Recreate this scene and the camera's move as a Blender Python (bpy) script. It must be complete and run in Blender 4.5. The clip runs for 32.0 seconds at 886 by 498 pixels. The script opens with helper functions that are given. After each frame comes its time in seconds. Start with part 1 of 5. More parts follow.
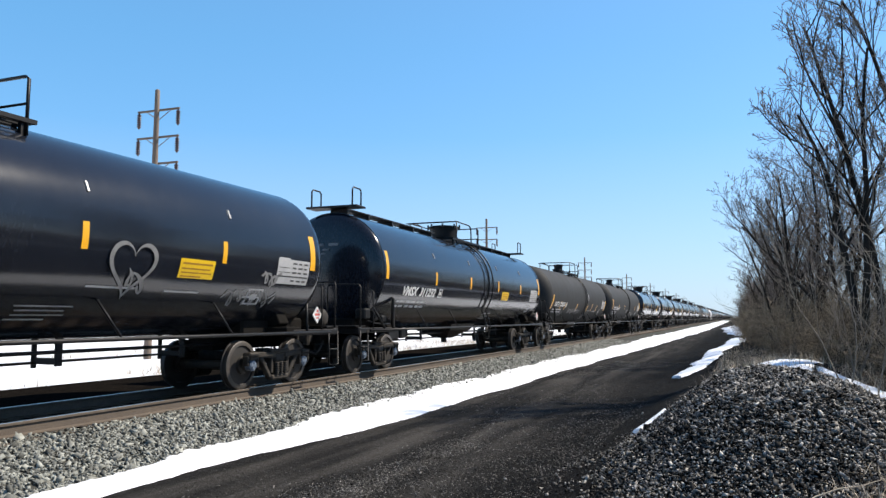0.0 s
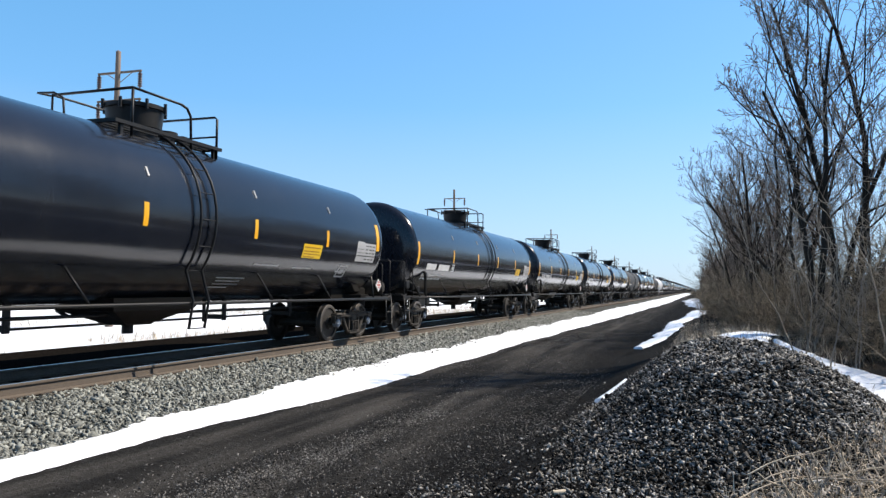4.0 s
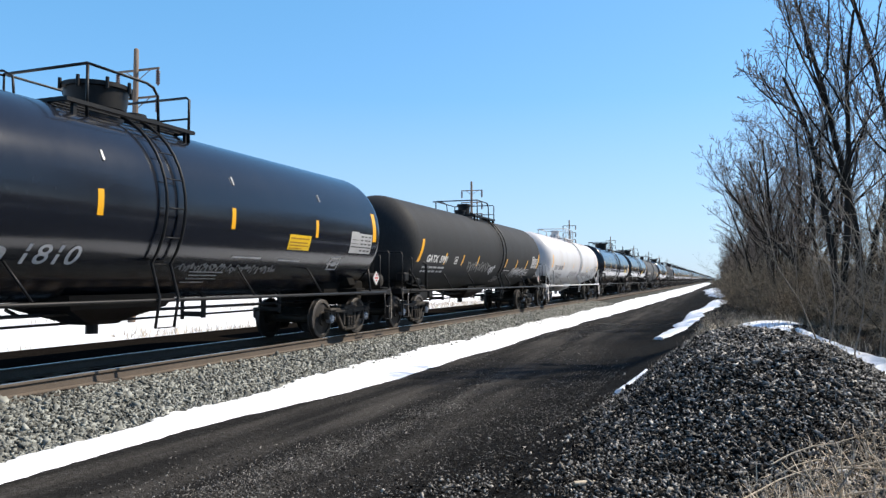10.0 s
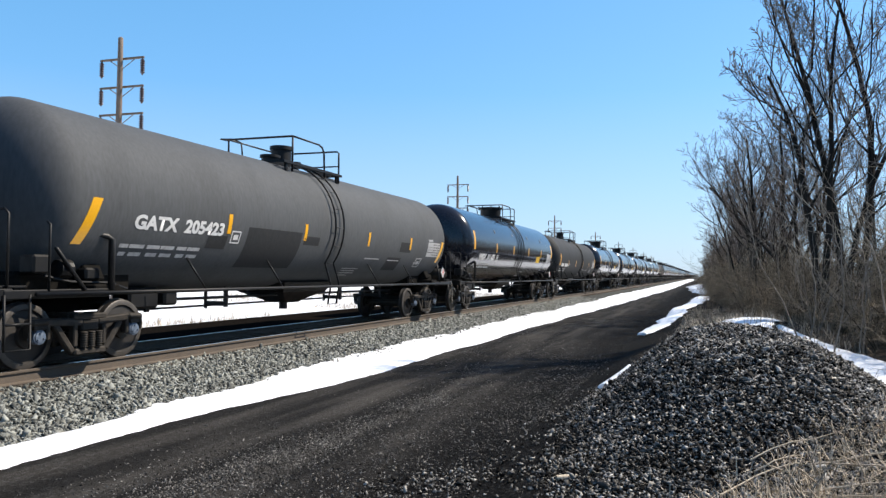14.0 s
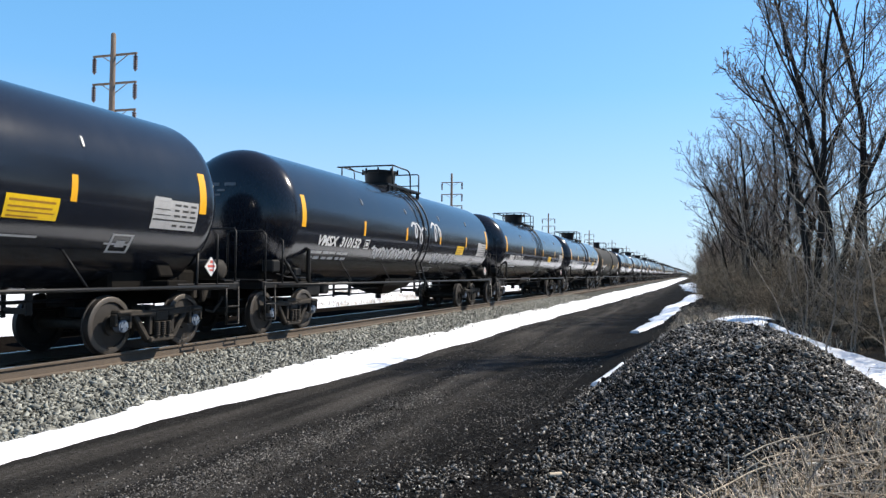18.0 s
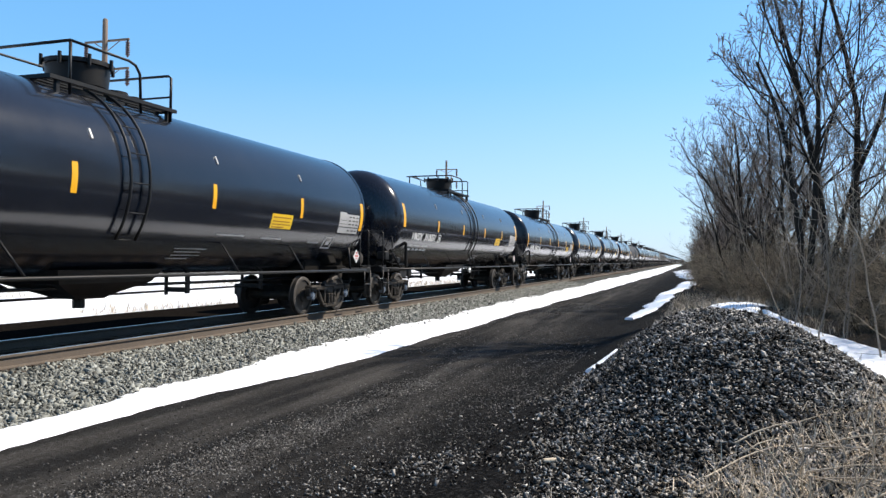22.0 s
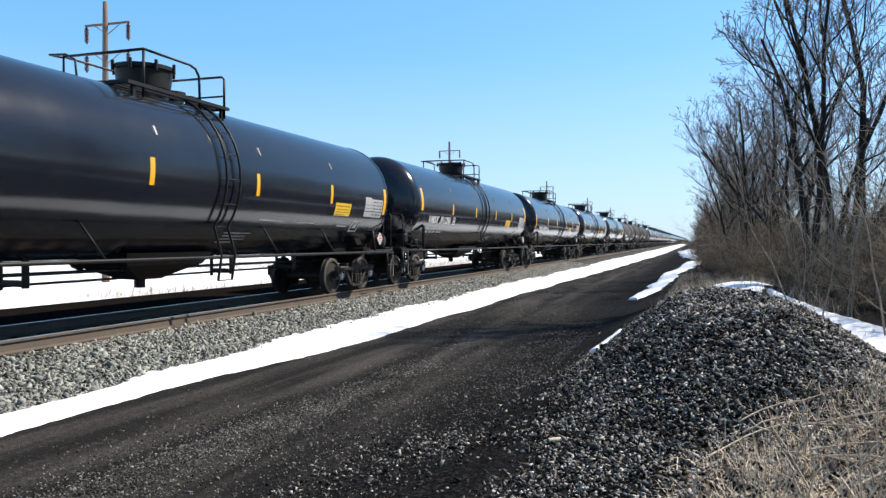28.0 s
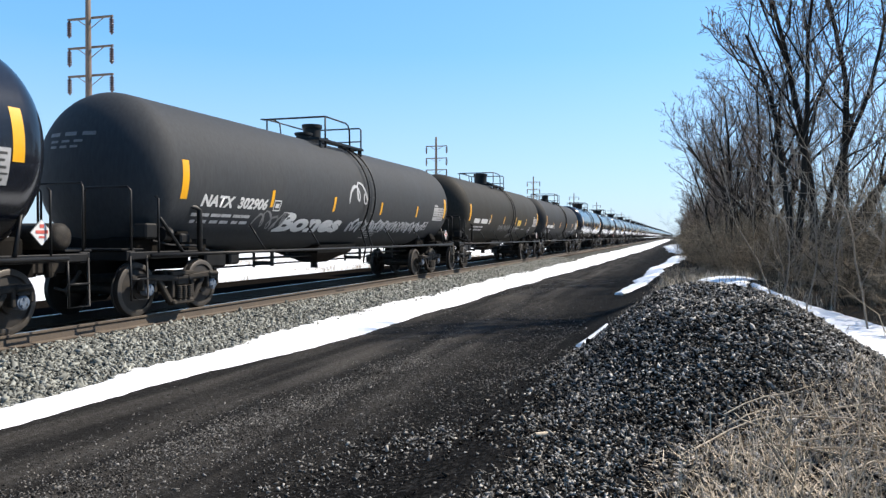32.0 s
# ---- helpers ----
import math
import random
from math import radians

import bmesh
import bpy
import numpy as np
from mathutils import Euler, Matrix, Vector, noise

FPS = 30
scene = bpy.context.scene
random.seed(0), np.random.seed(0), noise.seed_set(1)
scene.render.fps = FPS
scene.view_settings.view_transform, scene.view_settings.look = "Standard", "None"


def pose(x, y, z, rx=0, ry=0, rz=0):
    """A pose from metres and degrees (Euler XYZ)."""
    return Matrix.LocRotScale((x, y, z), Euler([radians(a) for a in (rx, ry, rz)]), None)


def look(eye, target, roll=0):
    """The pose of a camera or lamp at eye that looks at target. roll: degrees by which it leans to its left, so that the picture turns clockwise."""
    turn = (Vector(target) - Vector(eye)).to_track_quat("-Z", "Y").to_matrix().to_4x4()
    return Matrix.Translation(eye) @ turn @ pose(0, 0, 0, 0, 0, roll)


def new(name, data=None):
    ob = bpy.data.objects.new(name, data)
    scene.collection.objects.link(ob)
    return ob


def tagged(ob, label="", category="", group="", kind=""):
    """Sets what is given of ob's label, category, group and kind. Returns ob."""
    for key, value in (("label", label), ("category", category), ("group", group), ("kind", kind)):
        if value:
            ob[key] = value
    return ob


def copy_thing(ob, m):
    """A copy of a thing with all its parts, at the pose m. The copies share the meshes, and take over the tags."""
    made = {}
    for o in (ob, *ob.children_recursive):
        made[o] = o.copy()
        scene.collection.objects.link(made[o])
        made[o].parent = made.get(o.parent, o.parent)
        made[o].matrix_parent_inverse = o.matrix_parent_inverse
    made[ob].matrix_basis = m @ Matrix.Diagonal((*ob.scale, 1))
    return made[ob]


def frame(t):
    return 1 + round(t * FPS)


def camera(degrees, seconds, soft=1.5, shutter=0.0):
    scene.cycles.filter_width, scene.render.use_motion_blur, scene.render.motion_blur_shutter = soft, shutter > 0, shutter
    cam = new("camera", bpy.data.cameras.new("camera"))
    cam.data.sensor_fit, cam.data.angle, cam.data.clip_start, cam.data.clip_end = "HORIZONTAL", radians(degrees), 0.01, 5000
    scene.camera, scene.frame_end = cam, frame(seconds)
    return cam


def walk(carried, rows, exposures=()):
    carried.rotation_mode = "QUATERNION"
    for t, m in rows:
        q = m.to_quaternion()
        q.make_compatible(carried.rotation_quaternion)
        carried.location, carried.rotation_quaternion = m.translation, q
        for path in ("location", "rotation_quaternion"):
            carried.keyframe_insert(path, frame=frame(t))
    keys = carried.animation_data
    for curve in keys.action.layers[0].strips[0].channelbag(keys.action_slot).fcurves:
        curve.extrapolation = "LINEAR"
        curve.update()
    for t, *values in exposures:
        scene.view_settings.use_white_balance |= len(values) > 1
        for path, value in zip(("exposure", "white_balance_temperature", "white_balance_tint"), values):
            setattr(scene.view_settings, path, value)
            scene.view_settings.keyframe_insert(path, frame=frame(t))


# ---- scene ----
# ---- camera ----
cam = camera(62.19, 32.0, soft=1.4, shutter=0.0)
PATH = [
    (0, pose(0, 0, 1.85, 95.281, -0.096, 21.787)),
    (0.5, pose(0, 0, 1.85, 95.357, -0.005, 21.280)),
    (1, pose(0, 0, 1.85, 95.221, -0.336, 21.131)),
    (1.5, pose(0, 0, 1.85, 94.597, -0.223, 21.059)),
    (2, pose(0, 0, 1.85, 93.614, -0.186, 20.276)),
    (2.5, pose(0, 0, 1.85, 93.631, -0.140, 20.116)),
    (3, pose(0, 0, 1.85, 93.821, -0.248, 19.383)),
    (3.5, pose(0, 0, 1.85, 92.878, -0.639, 18.937)),
    (5.5, pose(0, 0, 1.85, 93.842, -0.362, 20.223)),
    (6, pose(0, 0, 1.85, 93.990, -0.216, 20.150)),
    (6.5, pose(0, 0, 1.85, 94.325, -0.271, 20.333)),
    (7, pose(0, 0, 1.85, 94.548, -0.355, 20.376)),
    (7.5, pose(0, 0, 1.85, 93.569, -0.580, 20.729)),
    (8, pose(0, 0, 1.85, 93.058, -0.515, 20.691)),
    (8.5, pose(0, 0, 1.85, 92.946, -0.427, 20.853)),
    (9, pose(0, 0, 1.85, 92.617, -0.284, 20.352)),
    (9.5, pose(0, 0, 1.85, 92.244, -0.175, 20.665)),
    (10, pose(0, 0, 1.85, 92.387, -0.004, 20.614)),
    (10.5, pose(0, 0, 1.85, 91.906, 0.084, 20.347)),
    (11, pose(0, 0, 1.85, 92.034, 0.040, 20.038)),
    (11.5, pose(0, 0, 1.85, 91.919, -0.114, 19.783)),
    (12, pose(0, 0, 1.85, 91.096, 0.525, 19.820)),
    (12.5, pose(0, 0, 1.85, 90.183, 0.951, 19.478)),
    (13, pose(0, 0, 1.85, 90.671, -0.400, 18.823)),
    (13.5, pose(0, 0, 1.85, 91.324, -0.370, 18.350)),
    (14, pose(0, 0, 1.85, 91.926, -0.571, 19.465)),
    (14.5, pose(0, 0, 1.85, 92.769, -0.319, 18.434)),
    (16.5, pose(0, 0, 1.85, 93.210, -0.114, 20.520)),
    (17, pose(0, 0, 1.85, 92.668, -0.119, 20.103)),
    (17.5, pose(0, 0, 1.85, 92.102, -0.516, 19.181)),
    (18, pose(0, 0, 1.85, 91.752, -0.703, 18.978)),
    (18.5, pose(0, 0, 1.85, 91.772, -0.669, 18.975)),
    (19, pose(0, 0, 1.85, 92.274, -0.756, 19.687)),
    (19.5, pose(0, 0, 1.85, 90.967, -0.445, 19.609)),
    (20, pose(0, 0, 1.85, 91.037, -0.553, 19.246)),
    (20.5, pose(0, 0, 1.85, 90.964, -0.507, 19.404)),
    (21, pose(0, 0, 1.85, 90.705, -0.363, 19.333)),
    (21.5, pose(0, 0, 1.85, 90.709, -0.231, 19.209)),
    (22, pose(0, 0, 1.85, 90.761, -0.642, 18.570)),
    (22.5, pose(0, 0, 1.85, 90.524, -0.720, 18.197)),
    (23, pose(0, 0, 1.85, 90.322, -0.379, 18.109)),
    (23.5, pose(0, 0, 1.85, 89.722, -0.391, 18.113)),
    (24, pose(0, 0, 1.85, 89.624, -0.464, 19.265)),
    (24.5, pose(0, 0, 1.85, 88.714, -0.092, 18.937)),
    (25, pose(0, 0, 1.85, 88.507, -0.478, 18.572)),
    (25.5, pose(0, 0, 1.85, 88.867, -0.637, 17.882)),
    (27.5, pose(0, 0, 1.85, 89.062, -0.264, 18.802)),
    (28, pose(0, 0, 1.85, 89.321, -0.198, 18.859)),
    (28.5, pose(0, 0, 1.85, 89.410, -0.243, 18.647)),
    (29, pose(0, 0, 1.85, 89.604, -0.107, 18.665)),
    (29.5, pose(0, 0, 1.85, 89.123, -0.306, 17.979)),
    (30, pose(0, 0, 1.85, 89.025, -0.493, 17.994)),
    (30.5, pose(0, 0, 1.85, 88.836, -0.414, 17.753)),
    (31, pose(0, 0, 1.85, 89.051, -0.083, 18.014)),
    (31.5, pose(0, 0, 1.85, 89.046, -0.196, 17.955)),
    (32, pose(0, 0, 1.85, 88.968, -0.069, 17.843)),
]
# stops by which the picture brightens or darkens on the way
walk(cam, PATH, [(0, 0.77), (2, 0.71), (3.5, 0.78), (11.2, 0.76), (12, 0.56), (12.7, 0.7), (14, 0.78), (22, 0.86), (32, 0.89)])

# ---- world, sun, exposure ----
world = bpy.data.worlds.new("sky")
scene.world = world
world.use_nodes = True
wn = world.node_tree.nodes
sky = wn.new("ShaderNodeTexSky")
sky.sky_type = "NISHITA"
sky.sun_disc = False
sky.sun_elevation = radians(46)
sky.sun_rotation = radians(50)
sky.altitude = 200
sky.air_density = 1.0
sky.dust_density = 0.25
sky.ozone_density = 1.15
wn["Background"].inputs["Strength"].default_value = 0.098
deep = wn.new("ShaderNodeHueSaturation")
deep.inputs["Saturation"].default_value = 0.95
tint = wn.new("ShaderNodeMix")
tint.data_type, tint.blend_type = "RGBA", "MULTIPLY"
tint.inputs["Factor"].default_value = 1.0
tint.inputs["B"].default_value = (0.88, 0.96, 1.18, 1)
world.node_tree.links.new(sky.outputs["Color"], tint.inputs["A"])
world.node_tree.links.new(tint.outputs["Result"], deep.inputs["Color"])
haze = wn.new("ShaderNodeMix")
haze.data_type = "RGBA"
# the haze lies in the lower sky and thins out overhead
way = wn.new("ShaderNodeTexCoord")
rise = wn.new("ShaderNodeSeparateXYZ")
thin_out = wn.new("ShaderNodeMapRange")
for key, v in (("From Min", 0.35), ("From Max", 0.9), ("To Min", 0.42), ("To Max", 0.05)):
    thin_out.inputs[key].default_value = v
world.node_tree.links.new(way.outputs["Generated"], rise.inputs["Vector"])
world.node_tree.links.new(rise.outputs["Z"], thin_out.inputs["Value"])
world.node_tree.links.new(thin_out.outputs["Result"], haze.inputs["Factor"])
haze.inputs["B"].default_value = (0.45, 3.4, 6.2, 1)
world.node_tree.links.new(deep.outputs["Color"], haze.inputs["A"])
pale = wn.new("ShaderNodeMix")
pale.data_type = "RGBA"
pale.inputs["B"].default_value = (3.5, 4.25, 5.2, 1)
low = wn.new("ShaderNodeMapRange")
for key, v in (("From Min", 0.0), ("From Max", 0.24), ("To Min", 0.6), ("To Max", 0.0)):
    low.inputs[key].default_value = v
world.node_tree.links.new(rise.outputs["Z"], low.inputs["Value"])
world.node_tree.links.new(low.outputs["Result"], pale.inputs["Factor"])
world.node_tree.links.new(haze.outputs["Result"], pale.inputs["A"])
world.node_tree.links.new(pale.outputs["Result"], wn["Background"].inputs["Color"])

sun = new("sun", bpy.data.lights.new("sun", "SUN"))
sun.data.energy = 5.0
sun.data.angle = radians(0.53)
sun.data.color = (1.0, 0.905, 0.775)
sun.matrix_world = look((0, 0, 0), (-0.532, -0.446, -0.72))


# ---- materials ----
def material(name, colour, rough=0.6, metal=0.0, spots=None, spot_scale=8.0, spot_amount=0.5, grain=0.12, grain_scale=60.0,
             bump=0.0, bump_scale=80.0, coat=0.0, per_object=0.0, per_island=0.0, stretch=(1, 1, 1), spec=0.5, rough_var=0.12, island_power=1.0):
    """A painted, rusty, stony or woody surface: base colour, large spots of a second colour, fine grain, relief."""
    m = bpy.data.materials.new(name)
    m.use_nodes = True
    nt = m.node_tree
    n, l = nt.nodes, nt.links
    p = n["Principled BSDF"]
    p.inputs["Metallic"].default_value = metal
    p.inputs["Coat Weight"].default_value = coat
    p.inputs["Coat Roughness"].default_value = 0.08
    p.inputs["Specular IOR Level"].default_value = spec
    tc = n.new("ShaderNodeTexCoord")
    mp = n.new("ShaderNodeMapping")
    mp.inputs["Scale"].default_value = stretch
    l.new(tc.outputs["Object"], mp.inputs["Vector"])
    big = n.new("ShaderNodeTexNoise")
    big.inputs["Scale"].default_value = spot_scale
    big.inputs["Detail"].default_value = 6
    big.inputs["Roughness"].default_value = 0.6
    l.new(mp.outputs["Vector"], big.inputs["Vector"])
    fine = n.new("ShaderNodeTexNoise")
    fine.inputs["Scale"].default_value = grain_scale
    fine.inputs["Detail"].default_value = 4
    l.new(mp.outputs["Vector"], fine.inputs["Vector"])
    ramp = n.new("ShaderNodeMapRange")
    ramp.inputs["From Min"].default_value = 0.45
    ramp.inputs["From Max"].default_value = 0.72
    ramp.inputs["To Max"].default_value = spot_amount
    l.new(big.outputs["Fac"], ramp.inputs["Value"])
    mix = n.new("ShaderNodeMix")
    mix.data_type = "RGBA"
    mix.inputs["A"].default_value = (*colour, 1)
    mix.inputs["B"].default_value = (*(spots or [c * 0.6 for c in colour]), 1)
    l.new(ramp.outputs["Result"], mix.inputs["Factor"])
    value = n.new("ShaderNodeMapRange")
    value.inputs["To Min"].default_value = 1 - grain
    value.inputs["To Max"].default_value = 1 + grain
    value.inputs["From Min"].default_value = 0.25
    value.inputs["From Max"].default_value = 0.75
    l.new(fine.outputs["Fac"], value.inputs["Value"])
    hsv = n.new("ShaderNodeHueSaturation")
    l.new(mix.outputs["Result"], hsv.inputs["Color"])
    last = value.outputs["Result"]
    for amount, kind, out in ((per_object, "ShaderNodeObjectInfo", "Random"), (per_island, "ShaderNodeNewGeometry", "Random Per Island")):
        if amount:
            info = n.new(kind)
            r = n.new("ShaderNodeMapRange")
            r.inputs["To Min"].default_value = 1 - amount
            r.inputs["To Max"].default_value = 1 + amount
            chance = n.new("ShaderNodeMath")
            chance.operation = "POWER"
            chance.inputs[1].default_value = island_power
            l.new(info.outputs[out], chance.inputs[0])
            l.new(chance.outputs["Value"], r.inputs["Value"])
            mul = n.new("ShaderNodeMath")
            mul.operation = "MULTIPLY"
            l.new(last, mul.inputs[0])
            l.new(r.outputs["Result"], mul.inputs[1])
            last = mul.outputs["Value"]
    l.new(last, hsv.inputs["Value"])
    l.new(hsv.outputs["Color"], p.inputs["Base Color"])
    rr = n.new("ShaderNodeMapRange")
    rr.inputs["To Min"].default_value = max(0.03, rough - rough_var)
    rr.inputs["To Max"].default_value = min(1.0, rough + rough_var)
    l.new(big.outputs["Fac"], rr.inputs["Value"])
    l.new(rr.outputs["Result"], p.inputs["Roughness"])
    if bump:
        bt = n.new("ShaderNodeTexNoise")
        bt.inputs["Scale"].default_value = bump_scale
        bt.inputs["Detail"].default_value = 5
        l.new(mp.outputs["Vector"], bt.inputs["Vector"])
        b = n.new("ShaderNodeBump")
        b.inputs["Strength"].default_value = bump
        b.inputs["Distance"].default_value = 0.02
        l.new(bt.outputs["Fac"], b.inputs["Height"])
        l.new(b.outputs["Normal"], p.inputs["Normal"])
    return m


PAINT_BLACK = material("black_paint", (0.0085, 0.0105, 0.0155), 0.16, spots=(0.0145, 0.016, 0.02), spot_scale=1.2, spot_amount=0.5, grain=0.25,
                       grain_scale=30, coat=0.05, bump=0.012, bump_scale=4, stretch=(1, 1, 0.35), rough_var=0.05, spec=0.4)
PAINT_CHARCOAL = material("charcoal_paint", (0.022, 0.0232, 0.0245), 0.72, spec=0.15, spots=(0.031, 0.0305, 0.03), spot_scale=1.3, grain=0.2, grain_scale=25, stretch=(1, 1, 0.3))
PAINT_GREY = material("grey_paint", (0.063, 0.0665, 0.07), 0.72, spec=0.15, spots=(0.052, 0.054, 0.0555), spot_scale=1.2, grain=0.14, grain_scale=20, stretch=(1, 1, 0.25))
PAINT_SLATE = material("slate_paint", (0.034, 0.037, 0.0405), 0.72, spec=0.15, spots=(0.044, 0.0455, 0.047), spot_scale=1.2, grain=0.16, grain_scale=20, stretch=(1, 1, 0.25))
PAINT_BROWN = material("faded_brown_black_paint", (0.0229, 0.0218, 0.0185), 0.72, spec=0.15, spots=(0.0318, 0.0289, 0.0237), spot_scale=1.5, grain=0.25, grain_scale=25, stretch=(1, 1, 0.3))
PAINT_WHITE = material("white_paint", (0.44, 0.44, 0.45), 0.5, spots=(0.37, 0.32, 0.27), spot_scale=1.1, spot_amount=0.4, grain=0.05, grain_scale=20, stretch=(1, 1, 0.3))
PAINT_RUST = material("rust_streak", (0.163, 0.0666, 0.0296), 0.8, spots=(0.296, 0.207, 0.148), spot_scale=6, grain=0.3)
STEEL_BLACK = material("black_steel", (0.0045, 0.0045, 0.005), 0.5, spots=(0.012, 0.011, 0.009), spot_scale=5, grain=0.3, bump=0.05, spec=0.25)
STEEL_TRUCK = material("weathered_truck_steel", (0.019, 0.0165, 0.014), 0.7, spec=0.2, spots=(0.072, 0.06, 0.048), spot_scale=5, grain=0.35, bump=0.2, bump_scale=40)
STEEL_TREAD = material("wheel_steel", (0.0163, 0.0141, 0.0126), 0.6, metal=0.2, spots=(0.0333, 0.0266, 0.0222), spot_scale=6, grain=0.3)
STEEL_RIM = material("worn_rim_steel", (0.0629, 0.0555, 0.0488), 0.5, metal=0.3, spots=(0.0296, 0.0252, 0.0222), spot_scale=7, grain=0.25)
STEEL_RAIL = material("rail_head_steel", (0.35, 0.33, 0.31), 0.3, metal=0.9, grain=0.2)
STEEL_RUSTY = material("rusty_rail_web", (0.074, 0.057, 0.0429), 0.85, spots=(0.118, 0.0903, 0.0651), spot_scale=4, grain=0.3, bump=0.2)
STEEL_GREY = material("galvanised_steel", (0.222, 0.222, 0.222), 0.45, metal=0.6, grain=0.15)
CAP_BLUE = material("blue_bearing_cap", (0.0666, 0.0925, 0.133), 0.5, spots=(0.163, 0.178, 0.192), spot_scale=14, grain=0.25)
YELLOW = material("yellow_reflective_tape", (0.629, 0.311, 0.0074), 0.35, spots=(0.666, 0.37, 0.0222), spot_scale=20, spot_amount=0.3, grain=0.1)
YELLOW_SIGN = material("yellow_label", (0.629, 0.407, 0.0074), 0.4, grain=0.05)
LETTER_WHITE = material("white_lettering", (0.533, 0.533, 0.525), 0.5, spots=(0.333, 0.333, 0.333), spot_scale=3, grain=0.06)
LETTER_GREY = material("dirty_white_lettering", (0.311, 0.311, 0.311), 0.6, spots=(0.185, 0.185, 0.185), spot_scale=4, grain=0.1)
LETTER_MID = material("worn_white_lettering", (0.407, 0.407, 0.407), 0.6, spots=(0.207, 0.207, 0.207), spot_scale=9, spot_amount=0.8, grain=0.15)
LABEL_TEXT = material("dark_print", (0.03, 0.03, 0.03), 0.6)
LABEL_ORANGE = material("brown_print", (0.259, 0.118, 0.0074), 0.6)
SPRAY = material("grey_spray_paint", (0.148, 0.148, 0.148), 0.6, spots=(0.074, 0.074, 0.074), spot_scale=4, spot_amount=0.8, grain=0.3)
SPRAY_WHITE = material("white_spray_paint", (0.37, 0.377, 0.392), 0.6, spots=(0.222, 0.222, 0.222), spot_scale=5, grain=0.2)
PLACARD_RED = material("red_print", (0.444, 0.0888, 0.074), 0.5)
TIE_WOOD = material("creosoted_tie", (0.0629, 0.0481, 0.037), 0.85, spots=(0.126, 0.104, 0.0814), spot_scale=5, grain=0.35, per_object=0.3, spec=0.15, bump=0.3)
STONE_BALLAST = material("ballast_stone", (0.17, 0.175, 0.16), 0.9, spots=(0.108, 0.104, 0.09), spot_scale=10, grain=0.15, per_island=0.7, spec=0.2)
STONE_DARK = material("dark_crushed_stone", (0.225, 0.215, 0.2), 0.85, spots=(0.00814, 0.00725, 0.00629), spot_scale=2.2, spot_amount=0.75, grain=0.3, per_island=0.97, island_power=2.3, spec=0.04)
STONE_ROAD = material("road_gravel", (0.13, 0.124, 0.116), 0.85, spots=(0.0148, 0.0141, 0.0133), spot_scale=1.6, spot_amount=0.9, grain=0.3, per_island=0.9, island_power=1.5, spec=0.05)
BALLAST_BED = material("ballast_between_stones", (0.05, 0.05, 0.045), 0.9, spec=0.1, spots=(0.02, 0.028, 0.026), spot_scale=18, spot_amount=0.9, grain=0.5, grain_scale=45, bump=1.0, bump_scale=35)
GRIME = material("dirty_black_steel", (0.008, 0.0074, 0.0068), 0.9, spots=(0.018, 0.016, 0.0135), spot_scale=4, grain=0.3, spec=0.05, bump=0.1)
# near-black base colour holds the train's shadow on the bed
BED_SHADED = material("train_shadowed_stone", (0.006, 0.0052, 0.0046), 0.95, spots=(0.017, 0.0145, 0.012), spot_scale=14, spot_amount=0.8, spec=0.0, grain=0.5, grain_scale=45, bump=0.8, bump_scale=35)
POLE_WOOD = material("weathered_pole_wood", (0.141, 0.104, 0.0777), 0.85, spots=(0.2, 0.159, 0.126), spot_scale=3, grain=0.3, stretch=(1, 1, 0.08))
INSULATOR = material("brown_porcelain", (0.05, 0.03, 0.03), 0.3, grain=0.1)
BARK = material("grey_brown_bark", (0.0333, 0.0281, 0.0244), 0.95, spec=0.04, spots=(0.0666, 0.0555, 0.0466), spot_scale=3, grain=0.35, bump=0.5, bump_scale=25, stretch=(1, 1, 0.3), per_object=0.2)
BARK_PALE = material("pale_sapling_bark", (0.244, 0.207, 0.167), 0.9, spots=(0.163, 0.137, 0.111), spot_scale=4, grain=0.25, stretch=(1, 1, 0.3))
TWIG = material("bare_twig", (0.141, 0.117, 0.0999), 0.95, spec=0.04, spots=(0.244, 0.207, 0.178), spot_scale=0.8, grain=0.3, per_island=0.3, per_object=0.15)
BRUSH = material("brush_shoot", (0.17, 0.14, 0.102), 0.95, spec=0.04, spots=(0.311, 0.255, 0.189), spot_scale=0.8, grain=0.3, per_island=0.8, per_object=0.2)
GRASS = material("dry_grass", (0.42, 0.35, 0.26), 0.85, spots=(0.24, 0.195, 0.14), spot_scale=1.5, grain=0.2, per_island=0.6)
STRAW = material("grey_straw", (0.28, 0.255, 0.215), 0.9, spots=(0.16, 0.142, 0.115), spot_scale=2, grain=0.2, per_island=0.6)


def snow_material():
    m = material("old_snow", (0.82, 0.84, 0.87), 0.55, spots=(0.66, 0.67, 0.68), spot_scale=2.2, spot_amount=0.5, grain=0.05, grain_scale=25, bump=0.5, bump_scale=7)
    m.node_tree.nodes["Principled BSDF"].inputs["Subsurface Weight"].default_value = 0.0
    return m


SNOW = snow_material()


